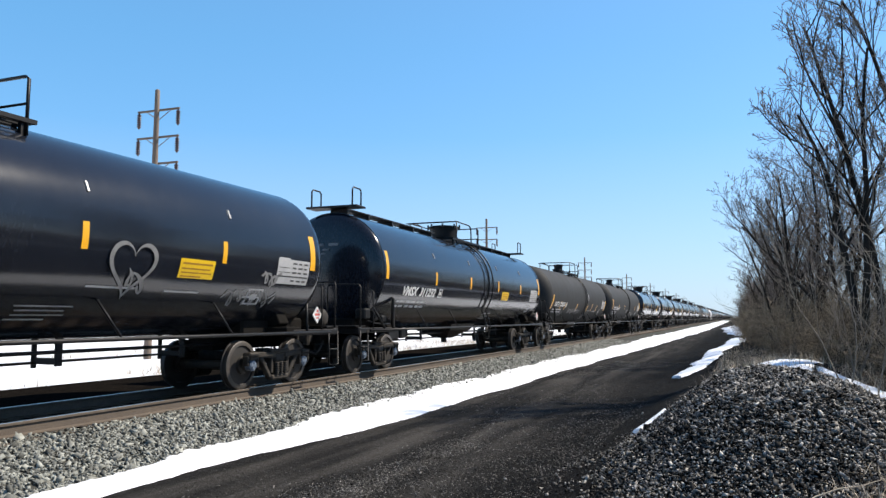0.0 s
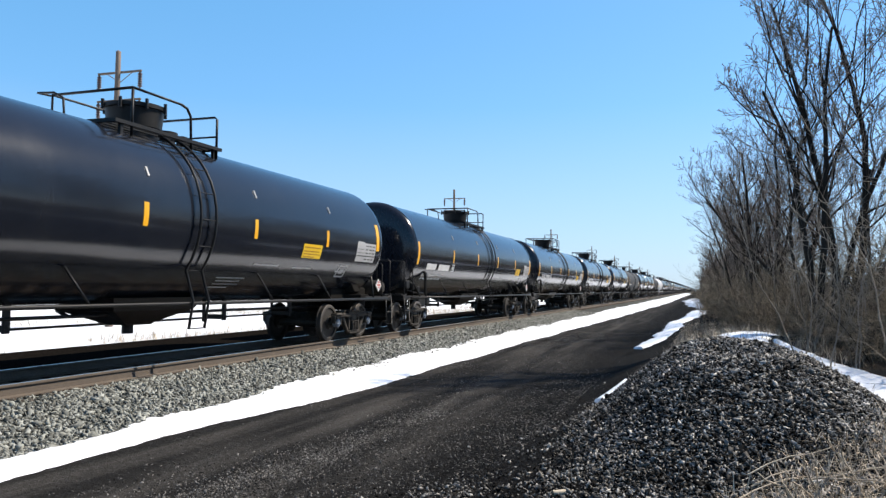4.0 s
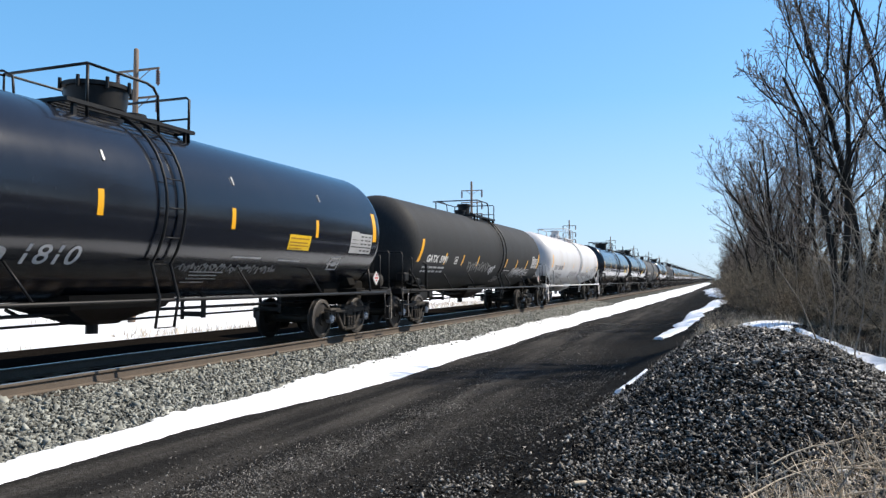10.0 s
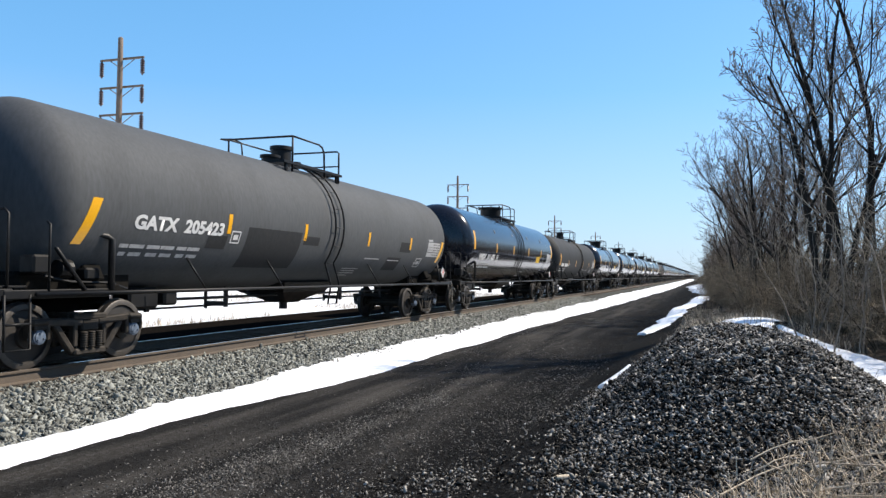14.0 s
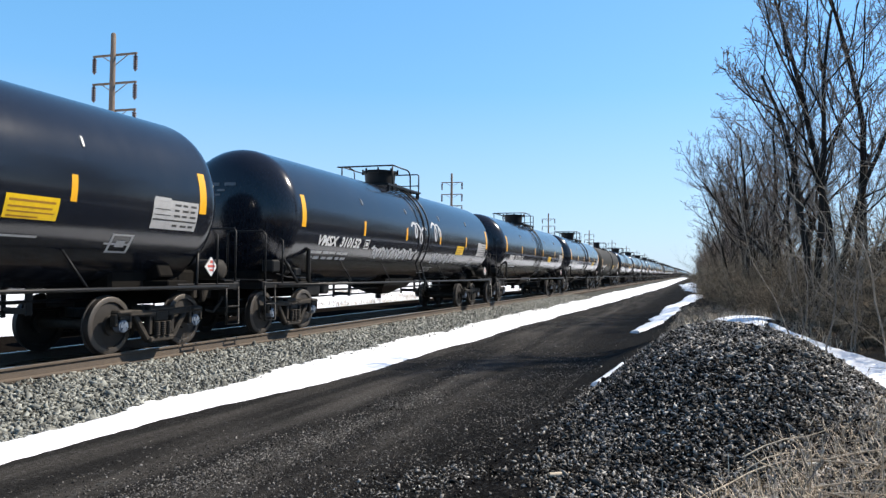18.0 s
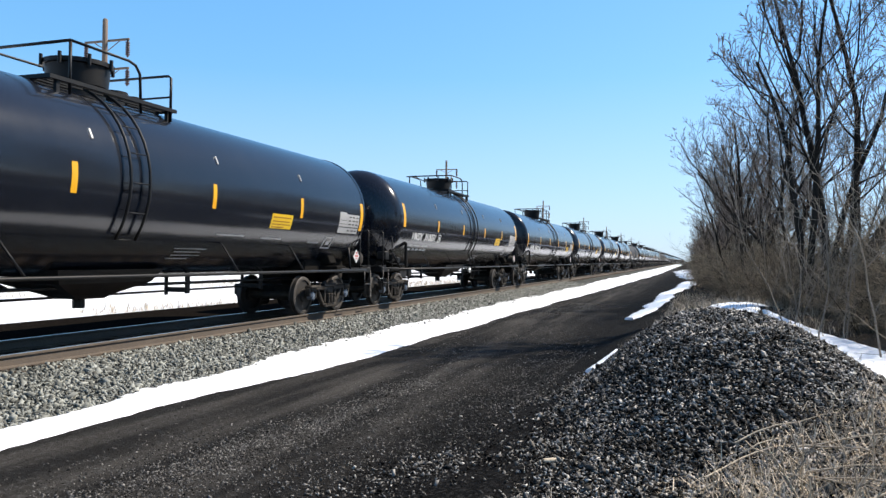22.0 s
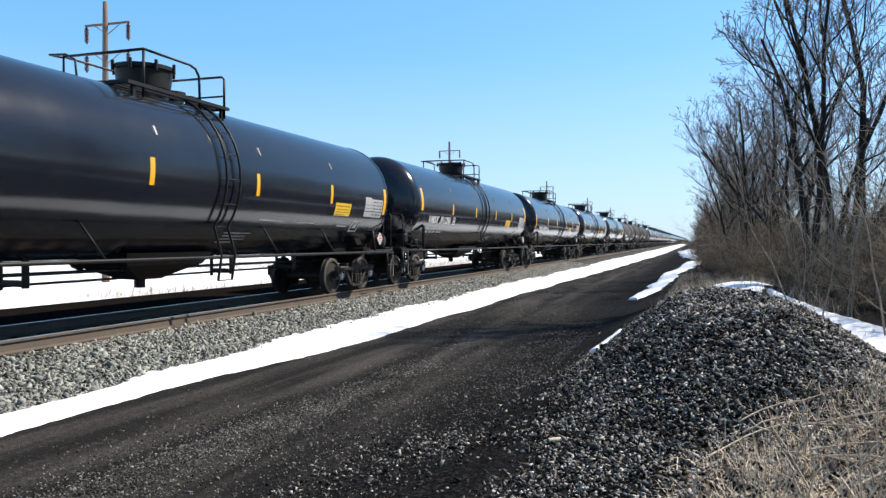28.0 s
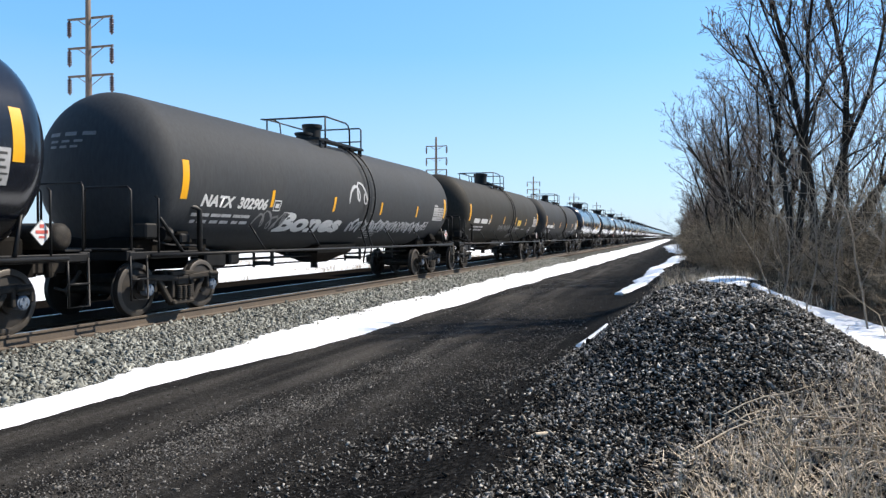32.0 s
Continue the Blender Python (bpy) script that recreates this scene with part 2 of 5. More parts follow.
def ground_material():
    """Snowy field beyond the tracks, dark road, near-black verge, gravelly bank and leaf litter, by where they lie
    across the track.
    """
    m = bpy.data.materials.new("ground_cover")
    m.use_nodes = True
    nt = m.node_tree
    n, l = nt.nodes, nt.links
    p = n["Principled BSDF"]
    p.inputs["Roughness"].default_value = 0.95
    p.inputs["Specular IOR Level"].default_value = 0.04
    geo = n.new("ShaderNodeNewGeometry")
    sep = n.new("ShaderNodeSeparateXYZ")
    l.new(geo.outputs["Position"], sep.inputs["Vector"])

    def noise_tex(scale, detail=6, rough=0.6):
        t = n.new("ShaderNodeTexNoise")
        t.inputs["Scale"].default_value, t.inputs["Detail"].default_value, t.inputs["Roughness"].default_value = scale, detail, rough
        l.new(geo.outputs["Position"], t.inputs["Vector"])
        return t.outputs["Fac"]

    def maprange(v, a, b, c=0.0, d=1.0):
        r = n.new("ShaderNodeMapRange")
        for k, x in zip(("From Min", "From Max", "To Min", "To Max"), (a, b, c, d)):
            r.inputs[k].default_value = x
        l.new(v, r.inputs["Value"])
        return r.outputs["Result"]

    def math_node(op, a, b):
        r = n.new("ShaderNodeMath")
        r.operation = op
        for i, v in enumerate((a, b)):
            if isinstance(v, (int, float)):
                r.inputs[i].default_value = v
            else:
                l.new(v, r.inputs[i])
        return r.outputs["Value"]

    def blend(fac, a, b):
        r = n.new("ShaderNodeMix")
        r.data_type = "RGBA"
        l.new(fac, r.inputs["Factor"])
        for k, v in (("A", a), ("B", b)):
            if isinstance(v, tuple):
                r.inputs[k].default_value = (*v, 1)
            else:
                l.new(v, r.inputs[k])
        return r.outputs["Result"]

    wob = math_node("MULTIPLY", math_node("SUBTRACT", noise_tex(0.7), 0.5), 1.3)
    x = math_node("ADD", sep.outputs["X"], wob)
    fine, mid, coarse = noise_tex(55), noise_tex(9), noise_tex(1.3)
    # worn grey streaks along the road, as the wheels leave them
    mp = n.new("ShaderNodeMapping")
    mp.inputs["Scale"].default_value = (2.2, 0.16, 1)
    l.new(geo.outputs["Position"], mp.inputs["Vector"])
    streak = n.new("ShaderNodeTexNoise")
    streak.inputs["Scale"].default_value, streak.inputs["Detail"].default_value = 1.0, 5
    l.new(mp.outputs["Vector"], streak.inputs["Vector"])
    speck = n.new("ShaderNodeTexVoronoi")
    speck.inputs["Scale"].default_value = 38
    l.new(geo.outputs["Position"], speck.inputs["Vector"])
    stone = maprange(speck.outputs["Color"], 0.55, 1.0)
    road = blend(maprange(streak.outputs["Fac"], 0.42, 0.68), (0.0125, 0.012, 0.0115), (0.0429, 0.0396, 0.0355))
    road = blend(math_node("MULTIPLY", stone, math_node("ADD", maprange(mid, 0.42, 0.66, 0.0, 0.5), maprange(streak.outputs["Fac"], 0.45, 0.66, 0.0, 0.5))), road, (0.0888, 0.0873, 0.0858))
    # verge between road and bank, near black with sparse paler stones
    dark_verge = blend(maprange(mid, 0.35, 0.7), (0.00185, 0.00178, 0.00178), (0.00518, 0.00488, 0.00466))
    dark_verge = blend(math_node("MULTIPLY", stone, 0.3), dark_verge, (0.0888, 0.0851, 0.0814))
    # bank kept near black: the shade between its stones is in this colour
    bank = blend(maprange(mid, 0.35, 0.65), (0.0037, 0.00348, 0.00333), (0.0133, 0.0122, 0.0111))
    litter = blend(maprange(fine, 0.35, 0.65), (0.0518, 0.0385, 0.0274), (0.148, 0.115, 0.0814))
    snow = blend(maprange(coarse, 0.5, 0.75), (0.7, 0.71, 0.73), (0.5, 0.48, 0.44))
    tuft = maprange(mid, 0.64, 0.7)
    snow = blend(math_node("MULTIPLY", tuft, 0.55), snow, (0.34, 0.28, 0.2))
    c = blend(maprange(x, -3.6, -2.4), road, dark_verge)
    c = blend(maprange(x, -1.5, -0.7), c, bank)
    c = blend(maprange(x, 2.0, 3.0), c, litter)
    c = blend(maprange(sep.outputs["X"], -12.0, -12.4), c, snow)
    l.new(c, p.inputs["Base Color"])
    b = n.new("ShaderNodeBump")
    b.inputs["Strength"].default_value = 0.7
    b.inputs["Distance"].default_value = 0.03
    l.new(math_node("ADD", fine, math_node("MULTIPLY", mid, 1.6)), b.inputs["Height"])
    l.new(b.outputs["Normal"], p.inputs["Normal"])
    return m


GROUND = ground_material()

# ---- mesh helpers ----
def mesh_from(name, verts, faces, mat, smooth=False):
    me = bpy.data.meshes.new(name)
    me.from_pydata([tuple(v) for v in verts], [], [tuple(int(i) for i in f) for f in faces])
    me.materials.append(mat)
    if smooth:
        me.shade_smooth()
    return me


def arrays_mesh(name, verts, faces, mat, smooth=False):
    """A large mesh from numpy arrays; all faces have the same number of corners."""
    me = bpy.data.meshes.new(name)
    verts, faces = np.asarray(verts, np.float32), np.asarray(faces, np.int32)
    k = faces.shape[1]
    me.vertices.add(len(verts))
    me.vertices.foreach_set("co", verts.ravel())
    me.loops.add(faces.size)
    me.loops.foreach_set("vertex_index", faces.ravel())
    me.polygons.add(len(faces))
    me.polygons.foreach_set("loop_start", np.arange(0, faces.size, k, dtype=np.int32))
    me.polygons.foreach_set("loop_total", np.full(len(faces), k, np.int32))
    me.update(calc_edges=True)
    me.materials.append(mat)
    if smooth:
        me.shade_smooth()
    return me


def to_mesh(bm, name, mat, smooth=False):
    me = bpy.data.meshes.new(name)
    bm.to_mesh(me)
    bm.free()
    me.materials.append(mat)
    if smooth:
        me.shade_smooth()
    return me


def part(name, me, parent, label="", m=None):
    ob = new(name, me)
    ob.parent = parent
    if m is not None:
        ob.matrix_basis = m
    if label:
        tagged(ob, label)
    return ob


def thing(name, label, category, group="", kind="", me=None):
    return tagged(new(name, me), label, category, group, kind)


def add_box(bm, cx, cy, cz, sx, sy, sz, bevel=0.0, rot=None):
    m = Matrix.Translation((cx, cy, cz))
    if rot is not None:
        m = m @ rot
    r = bmesh.ops.create_cube(bm, size=1.0, matrix=m @ Matrix.Diagonal((sx, sy, sz, 1)))
    if bevel:
        edges = list({e for v in r["verts"] for e in v.link_edges})
        bmesh.ops.bevel(bm, geom=edges, offset=bevel, segments=1, affect="EDGES")


def add_tube(bm, a, b, r, n=8, r2=None):
    a, b = Vector(a), Vector(b)
    d = b - a
    m = Matrix.Translation((a + b) / 2) @ d.to_track_quat("Z", "Y").to_matrix().to_4x4()
    bmesh.ops.create_cone(bm, cap_ends=True, segments=n, radius1=r, radius2=r if r2 is None else r2, depth=d.length, matrix=m)


def add_pipe(bm, pts, r, n=6):
    """A bent pipe through the points, with its joints closed."""
    pts = [Vector(p) for p in pts]
    rings = []
    for i, p in enumerate(pts):
        d = (pts[min(i + 1, len(pts) - 1)] - pts[max(i - 1, 0)]).normalized()
        u = d.orthogonal().normalized() if i == 0 else (last - d * last.dot(d)).normalized()
        last = u
        w = d.cross(u)
        rings.append([bm.verts.new(p + (u * math.cos(2 * math.pi * k / n) + w * math.sin(2 * math.pi * k / n)) * r) for k in range(n)])
    for a, b in zip(rings, rings[1:]):
        for k in range(n):
            bm.faces.new((a[k], a[(k + 1) % n], b[(k + 1) % n], b[k]))
    bm.faces.new(rings[0][::-1])
    bm.faces.new(rings[-1])


def add_lathe(bm, profile, n, axis="y", centre=(0, 0, 0)):
    """Turns a profile of (along, radius) round an axis through the centre."""
    c = Vector(centre)
    rings = []
    for a, r in profile:
        ring = []
        for k in range(n):
            t = 2 * math.pi * k / n
            s, co = math.sin(t) * r, math.cos(t) * r
            v = {"y": (s, a, co), "x": (a, s, co), "z": (s, co, a)}[axis]
            ring.append(bm.verts.new(c + Vector(v)))
        rings.append(ring)
    for a, b in zip(rings, rings[1:]):
        for k in range(n):
            bm.faces.new((a[k], a[(k + 1) % n], b[(k + 1) % n], b[k]))
    bm.faces.new(rings[0])
    bm.faces.new(rings[-1][::-1])
    bmesh.ops.recalc_face_normals(bm, faces=bm.faces)


# ---- the ground ----
RAIL = 0.465      # height of the rail heads over the road
TRACK_X = -9.63   # middle of the track


def smooth_step(a, b, v):
    t = np.clip((v - a) / (b - a), 0, 1)
    return t * t * (3 - 2 * t)


def wave_noise(x, y, seed=0):
    r = np.random.RandomState(seed)
    z = 0
    for k in range(9):
        f = 0.35 * 1.55 ** k
        a, b, c = r.uniform(0, 6.28, 3)
        z = z + np.sin(x * f * np.cos(a) + y * f * np.sin(a) + b) * np.sin(x * f * np.sin(c) - y * f * np.cos(c) + a) / 1.45 ** k
    return z


def ground_z(x, y):
    x, y = np.asarray(x, float), np.asarray(y, float)
    near = np.exp(-np.maximum(0, y - 30) / 60)
    z = 0.0 + 0.42 * smooth_step(-2.6, 0.3, x) + 0.12 * smooth_step(1.0, 3.5, x)
    z = z + 0.88 * np.exp(-(((x - 0.35) / 1.3) ** 2 + ((y - 8.3) / 2.3) ** 2) ** 1.25)
    z = z + 0.22 * np.exp(-(((x - 1.4) / 0.8) ** 2 + ((y - 6.0) / 1.7) ** 2))
    z = z + 0.34 * np.exp(-(((x - 1.2) / 1.5) ** 2 + ((y - 19.0) / 3.0) ** 2))
    z = z + 0.25 * np.exp(-(((x + 0.6) / 0.8) ** 2 + ((y - 13.5) / 3.5) ** 2))
    rough = smooth_step(-3.0, -1.0, x)
    z = z + wave_noise(x, y) * (0.008 + 0.042 * rough) * near
    z = z - 0.13 * np.exp(-((x - 0.3) / 0.38) ** 2 - ((y - 7.9) / 0.5) ** 2)
    z = z - 0.25 * smooth_step(-8.0, -9.0, x)
    return z


def axis_steps(*spans):
    out = [spans[0][0]]
    for a, b, n in spans:
        out += list(np.linspace(a, b, n + 1)[1:])
    return np.array(out)


def build_ground():
    xs = axis_steps((-2500, -300, 8), (-300, -40, 12), (-40, -10, 20), (-10, -3, 24), (-3, 4.5, 75), (4.5, 14, 20), (14, 60, 12), (60, 2500, 12))
    ys = axis_steps((-900, -60, 10), (-60, -3, 20), (-3, 1, 14), (1, 16, 140), (16, 40, 60), (40, 150, 40), (150, 700, 20), (700, 3500, 12))
    gx, gy = np.meshgrid(xs, ys)
    v = np.stack([gx, gy, ground_z(gx, gy)], -1).reshape(-1, 3)
    nx, ny = len(xs), len(ys)
    i = (np.arange(ny - 1)[:, None] * nx + np.arange(nx - 1)[None, :]).ravel()
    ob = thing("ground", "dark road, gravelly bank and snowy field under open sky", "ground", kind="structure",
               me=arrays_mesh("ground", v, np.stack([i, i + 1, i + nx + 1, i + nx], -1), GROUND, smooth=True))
    return ob


build_ground()


def bed_z(x, y):
    """The ground, or the slope of the ballast where that is higher."""
    return max(float(ground_z(x, y)), float(np.interp(-x, [6.75, 7.9, 8.25], [-0.03, 0.22, 0.25])) if -8.2 < x < -6.75 else -1.0)


def snow_sheet(name, label, rows, rise, step=0.12, across=9, seed=0, ragged=0.05):
    """A thin drift of old snow lying on the ground: rows of (y, left edge, right edge), with ragged edges."""
    ys = [r[0] for r in rows]
    n = max(4, int((ys[-1] - ys[0]) / step))
    v, f = [], []
    r = np.random.RandomState(seed)
    for i in range(n + 1):
        y = ys[0] + (ys[-1] - ys[0]) * i / n
        a = float(np.interp(y, ys, [q[1] for q in rows])) + ragged * (float(wave_noise(np.array(3.0), np.array(y * 2.2), seed)) + r.uniform(-0.5, 0.5))
        b = float(np.interp(y, ys, [q[2] for q in rows])) + ragged * (float(wave_noise(np.array(9.0), np.array(y * 2.2), seed + 5)) + r.uniform(-0.12, 0.12))
        if b < a + 0.03:
            a, b = (a + b) / 2 - 0.015, (a + b) / 2 + 0.015
        for k in range(across):
            u = k / (across - 1)
            px = a + (b - a) * u
            h = rise * (1 - abs(2 * u - 1) ** 5) - 0.02 * (k in (0, across - 1))
            v.append((px, y, bed_z(px, y) + h + 0.015 * (0 < k < across - 1) * float(wave_noise(np.array(px * 2), np.array(y * 2), 3))))
    for i in range(n):
        for k in range(across - 1):
            c = i * across + k
            f.append((c, c + 1, c + across + 1, c + across))
    return thing(name, label, "snow", kind="structure", me=arrays_mesh(name, v, f, SNOW, smooth=True))


snow_sheet("snow_strip", "long strip of old white snow between ballast and road",
           [(-8, -6.75, -6.3), (3, -6.72, -6.22), (5.5, -6.82, -6.18), (8.5, -7.05, -6.1), (11, -7.15, -5.72), (14, -7.2, -5.65), (22, -7.35, -5.55), (47, -7.4, -5.05), (70, -7.4, -4.6)], 0.06, seed=1, ragged=0.09, step=0.07)
snow_sheet("snow_strip", "long strip of old white snow between ballast and road", [(70, -7.4, -4.6), (110, -7.4, -3.9), (420, -7.4, -3.6)], 0.08, step=1.0, across=5, seed=2, ragged=0.15)
snow_sheet("snow_strip", "long strip of old white snow between ballast and road", [(-160, -7.0, -5.6), (-60, -7.0, -5.9), (-8, -6.75, -6.3)], 0.06, step=0.8, across=5, seed=12, ragged=0.12)
snow_sheet("snow_patch", "bright patch of old snow on the gravel verge", [(22.3, -1.55, -1.42), (24, -1.75, -1.15), (30, -1.6, -0.85), (38, -1.2, -0.3), (46, -0.7, 0.3), (56, -0.3, 0.8)], 0.06, seed=3, ragged=0.13)
snow_sheet("snow_patch", "small remnant of snow in the gravel", [(10.3, -1.3, -1.24), (10.5, -1.42, -1.12), (10.85, -1.45, -1.05), (11.2, -1.36, -0.98), (11.5, -1.22, -0.98), (11.75, -1.12, -1.06)], 0.07, step=0.04, across=7, seed=4, ragged=0.035)
snow_sheet("snow_patch", "thin patchy snow behind the gravel mound", [(17.2, 1.1, 1.4), (18.2, 0.85, 1.5), (19.3, 0.65, 1.8), (20.6, 0.8, 1.95), (22.2, 1.3, 1.8)], 0.05, seed=5, ragged=0.25)
snow_sheet("snow_patch", "drift of snow along the foot of the brush", [(6.5, 2.1, 2.7), (8, 1.9, 3.0), (9.5, 1.7, 3.15), (11, 1.65, 3.1), (12, 1.7, 3.0), (13, 1.75, 2.8), (14, 1.75, 2.6), (15.5, 1.65, 2.3), (17, 1.6, 1.9), (18, 1.6, 1.7)], 0.07, seed=6, ragged=0.03)
snow_sheet("snow_patch", "broken snow heaped at the road's far end", [(60, 0.1, 0.9), (66, -0.4, 1.1), (78, -0.9, 0.9), (100, -1.5, 0.5), (130, -2.2, 0.0)], 0.2, step=0.5, seed=7, ragged=0.3)

# ---- track ----
TRACK_A, TRACK_B = -900.0, 2700.0


def extrude_profile(name, profile, mat, ya, yb, closed=False):
    n = len(profile)
    v = [(x, ya, z) for x, z in profile] + [(x, yb, z) for x, z in profile]
    f = [(i, (i + 1) % n, n + (i + 1) % n, n + i) for i in range(n if closed else n - 1)]
    return mesh_from(name, v, f, mat)


thing("ballast_bed", "raised bed of grey crushed stone under the track", "ballast", kind="structure",
      me=extrude_profile("ballast_bed", [(-16.4, -0.4), (-15.1, 0.22), (-8.25, 0.25), (-7.9, 0.22), (-6.75, -0.03), (-6.6, -0.35)], BALLAST_BED, TRACK_A, TRACK_B))


def build_rail(x):
    z = RAIL - 0.186
    prof = [(-0.076, z), (-0.076, z + 0.014), (-0.012, z + 0.032), (-0.009, z + 0.14), (-0.036, z + 0.15), (-0.037, z + 0.178), (-0.03, z + 0.186),
            (0.03, z + 0.186), (0.037, z + 0.178), (0.036, z + 0.15), (0.009, z + 0.14), (0.012, z + 0.032), (0.076, z + 0.014), (0.076, z)]
    me = extrude_profile("rail", [(x + a, b) for a, b in prof], STEEL_RUSTY, TRACK_A, TRACK_B, closed=True)
    me.materials.append(STEEL_RAIL)
    me.polygons[6].material_index = 1
    return thing("rail", "rusty steel rail with a bright worn head", "rail", group="rails of the track", kind="structure", me=me)


# sheet over the bed, coloured as if in the train's shadow
thing("bed_middle", "bed stone with the train's shadow put into its near-black colour", "ballast", kind="structure",
      me=extrude_profile("bed_middle", [(-15.3, 0.15), (-15.0, 0.235), (-9.0, 0.258), (-8.95, 0.23)], BED_SHADED, TRACK_A, TRACK_B))

build_rail(TRACK_X + 0.755)
build_rail(TRACK_X - 0.755)

# ---- tank cars ----
ZC, R_TANK = 2.57, 1.53
CACHE = {}


def cached(key, make):
    if key not in CACHE:
        CACHE[key] = make()
    return CACHE[key]


HALVES = {"round": 7.62, "jacket": 8.02, "flat": 7.72}


def tank_profile(style):
    h = HALVES[style]
    if style == "round":
        pr = [(h + 0.78 * math.sin(a), R_TANK * math.cos(a)) for a in [math.pi / 2 * (1 - i / 16) for i in range(16)] if math.cos(a) > 0.02]
    else:
        pr = [(h + 0.34, 0.05), (h + 0.335, 0.35), (h + 0.315, 0.7), (h + 0.27, 1.05), (h + 0.21, 1.3), (h + 0.15, 1.42), (h + 0.09, 1.49), (h + 0.035, 1.522)]
    half = pr + [(h, R_TANK), (h - 0.04, R_TANK), (4.0, R_TANK), (0.5, R_TANK)]
    return [(-a, r) for a, r in half] + [(a, r) for a, r in reversed(half)]


def tank_mesh(style, paint):
    def make():
        bm = bmesh.new()
        add_lathe(bm, tank_profile(style), 56, "y", (0, 0, ZC))
        if style != "round":
            for y in (-HALVES[style] + 0.03, HALVES[style] - 0.03):
                add_lathe(bm, [(y - 0.05, R_TANK), (y - 0.045, R_TANK + 0.012), (y + 0.045, R_TANK + 0.012), (y + 0.05, R_TANK)], 56, "y", (0, 0, ZC))
        me = to_mesh(bm, "tank", paint, smooth=True)
        me.set_sharp_from_angle(angle=radians(50))
        return me
    return cached(("tank", style, paint.name), make)


def on_tank(y, z, lift=0.004):
    s = max(-1.0, min(1.0, (z - ZC) / R_TANK))
    r = R_TANK + lift
    return (r * math.sqrt(1 - s * s), y, ZC + r * s)


def patch_mesh(key, y0, y1, z0, z1, mat, lean=0.0, lift=0.004):
    """A label or band of tape that lies on the tank's curve; lean: metres that its top is shifted along the car."""
    def make():
        n = max(2, int((z1 - z0) / 0.1) + 1)
        v, f = [], []
        for i in range(n + 1):
            u = i / n
            for y in (y0, y1):
                v.append(on_tank(y + lean * (u - 0.5), z0 + (z1 - z0) * u, lift))
        for i in range(n):
            a = 2 * i
            f.append((a, a + 1, a + 3, a + 2))
        return mesh_from("label", v, f, mat, smooth=True)
    return cached((key, y0, y1, z0, z1, mat.name, lean, lift), make)


def bars_mesh(key, rows, mat, lift=0.006):
    """Lines of writing too small to read, as bars (y0, y1, z0, z1) on the tank."""
    def make():
        v, f = [], []
        for y0, y1, z0, z1 in rows:
            a = len(v)
            v += [on_tank(y0, z0, lift), on_tank(y1, z0, lift), on_tank(y1, z1, lift), on_tank(y0, z1, lift)]
            f.append((a, a + 1, a + 2, a + 3))
        return mesh_from("print", v, f, mat)
    return cached(key, make)


def lettering(text, y0, y1, z0, height, mat, shear=0.18, bold=0.042):
    """Writing wrapped on the tank's side, from y0 to y1, as a mesh."""
    cu = bpy.data.curves.new("lettering", "FONT")
    cu.body, cu.size, cu.shear, cu.offset, cu.resolution_u = text, 1.0, shear, bold, 3
    ob = bpy.data.objects.new("lettering", cu)
    scene.collection.objects.link(ob)
    me = bpy.data.meshes.new_from_object(ob.evaluated_get(bpy.context.evaluated_depsgraph_get()))
    bpy.data.objects.remove(ob)
    bpy.data.curves.remove(cu)
    co = np.zeros(len(me.vertices) * 3, np.float32)
    me.vertices.foreach_get("co", co)
    co = co.reshape(-1, 3)
    lo, hi = co.min(0), co.max(0)
    u = (co[:, 0] - lo[0]) / (hi[0] - lo[0])
    w = (co[:, 1] - lo[1]) / (hi[1] - lo[1])
    out = np.array([on_tank(y0 + (y1 - y0) * a, z0 + height * b, 0.007) for a, b in zip(u, w)], np.float32)
    me.vertices.foreach_set("co", out.ravel())
    me.materials.clear()
    me.materials.append(mat)
    me.name = "lettering"
    me.update()
    return me


def sideframe_mesh():
    bm = bmesh.new()
    for s in (-1, 1):
        add_box(bm, 0, s * 0.52, 0.64, 0.13, 0.75, 0.11, 0.02, Matrix.Rotation(s * 0.06, 4, "X"))          # top chord
        add_box(bm, 0, s * 0.46, 0.40, 0.11, 0.52, 0.10, 0.02, Matrix.Rotation(s * 0.92, 4, "X"))          # diagonal
        add_box(bm, 0, s * 0.27, 0.45, 0.12, 0.08, 0.36, 0.015)                                              # column
        add_box(bm, 0, s * 0.889, 0.66, 0.2, 0.3, 0.09, 0.03)                                                # pedestal roof
        add_box(bm, 0, s * 0.74, 0.53, 0.12, 0.07, 0.26, 0.015)
        add_box(bm, 0, s * 1.04, 0.55, 0.12, 0.06, 0.2, 0.015)
        add_box(bm, 0, s * 0.889, 0.585, 0.15, 0.2, 0.06, 0.01)                                              # bearing adapter
    add_box(bm, 0, 0, 0.19, 0.16, 0.6, 0.1, 0.025)                                                           # spring seat
    add_box(bm, 0, 0, 0.70, 0.13, 0.62, 0.09, 0.02)
    return to_mesh(bm, "sideframe", STEEL_TRUCK)


def spring_mesh():
    bm = bmesh.new()
    for cx in (-0.05, 0.07):
        for cy in (-0.14, 0.0, 0.14):
            pr = []
            for i in range(7):
                z = 0.25 + i * 0.035
                pr += [(z, 0.045), (z + 0.012, 0.062), (z + 0.024, 0.045)]
            add_lathe(bm, pr, 8, "z", (cx, cy, 0))
    return to_mesh(bm, "spring", STEEL_TRUCK, smooth=True)


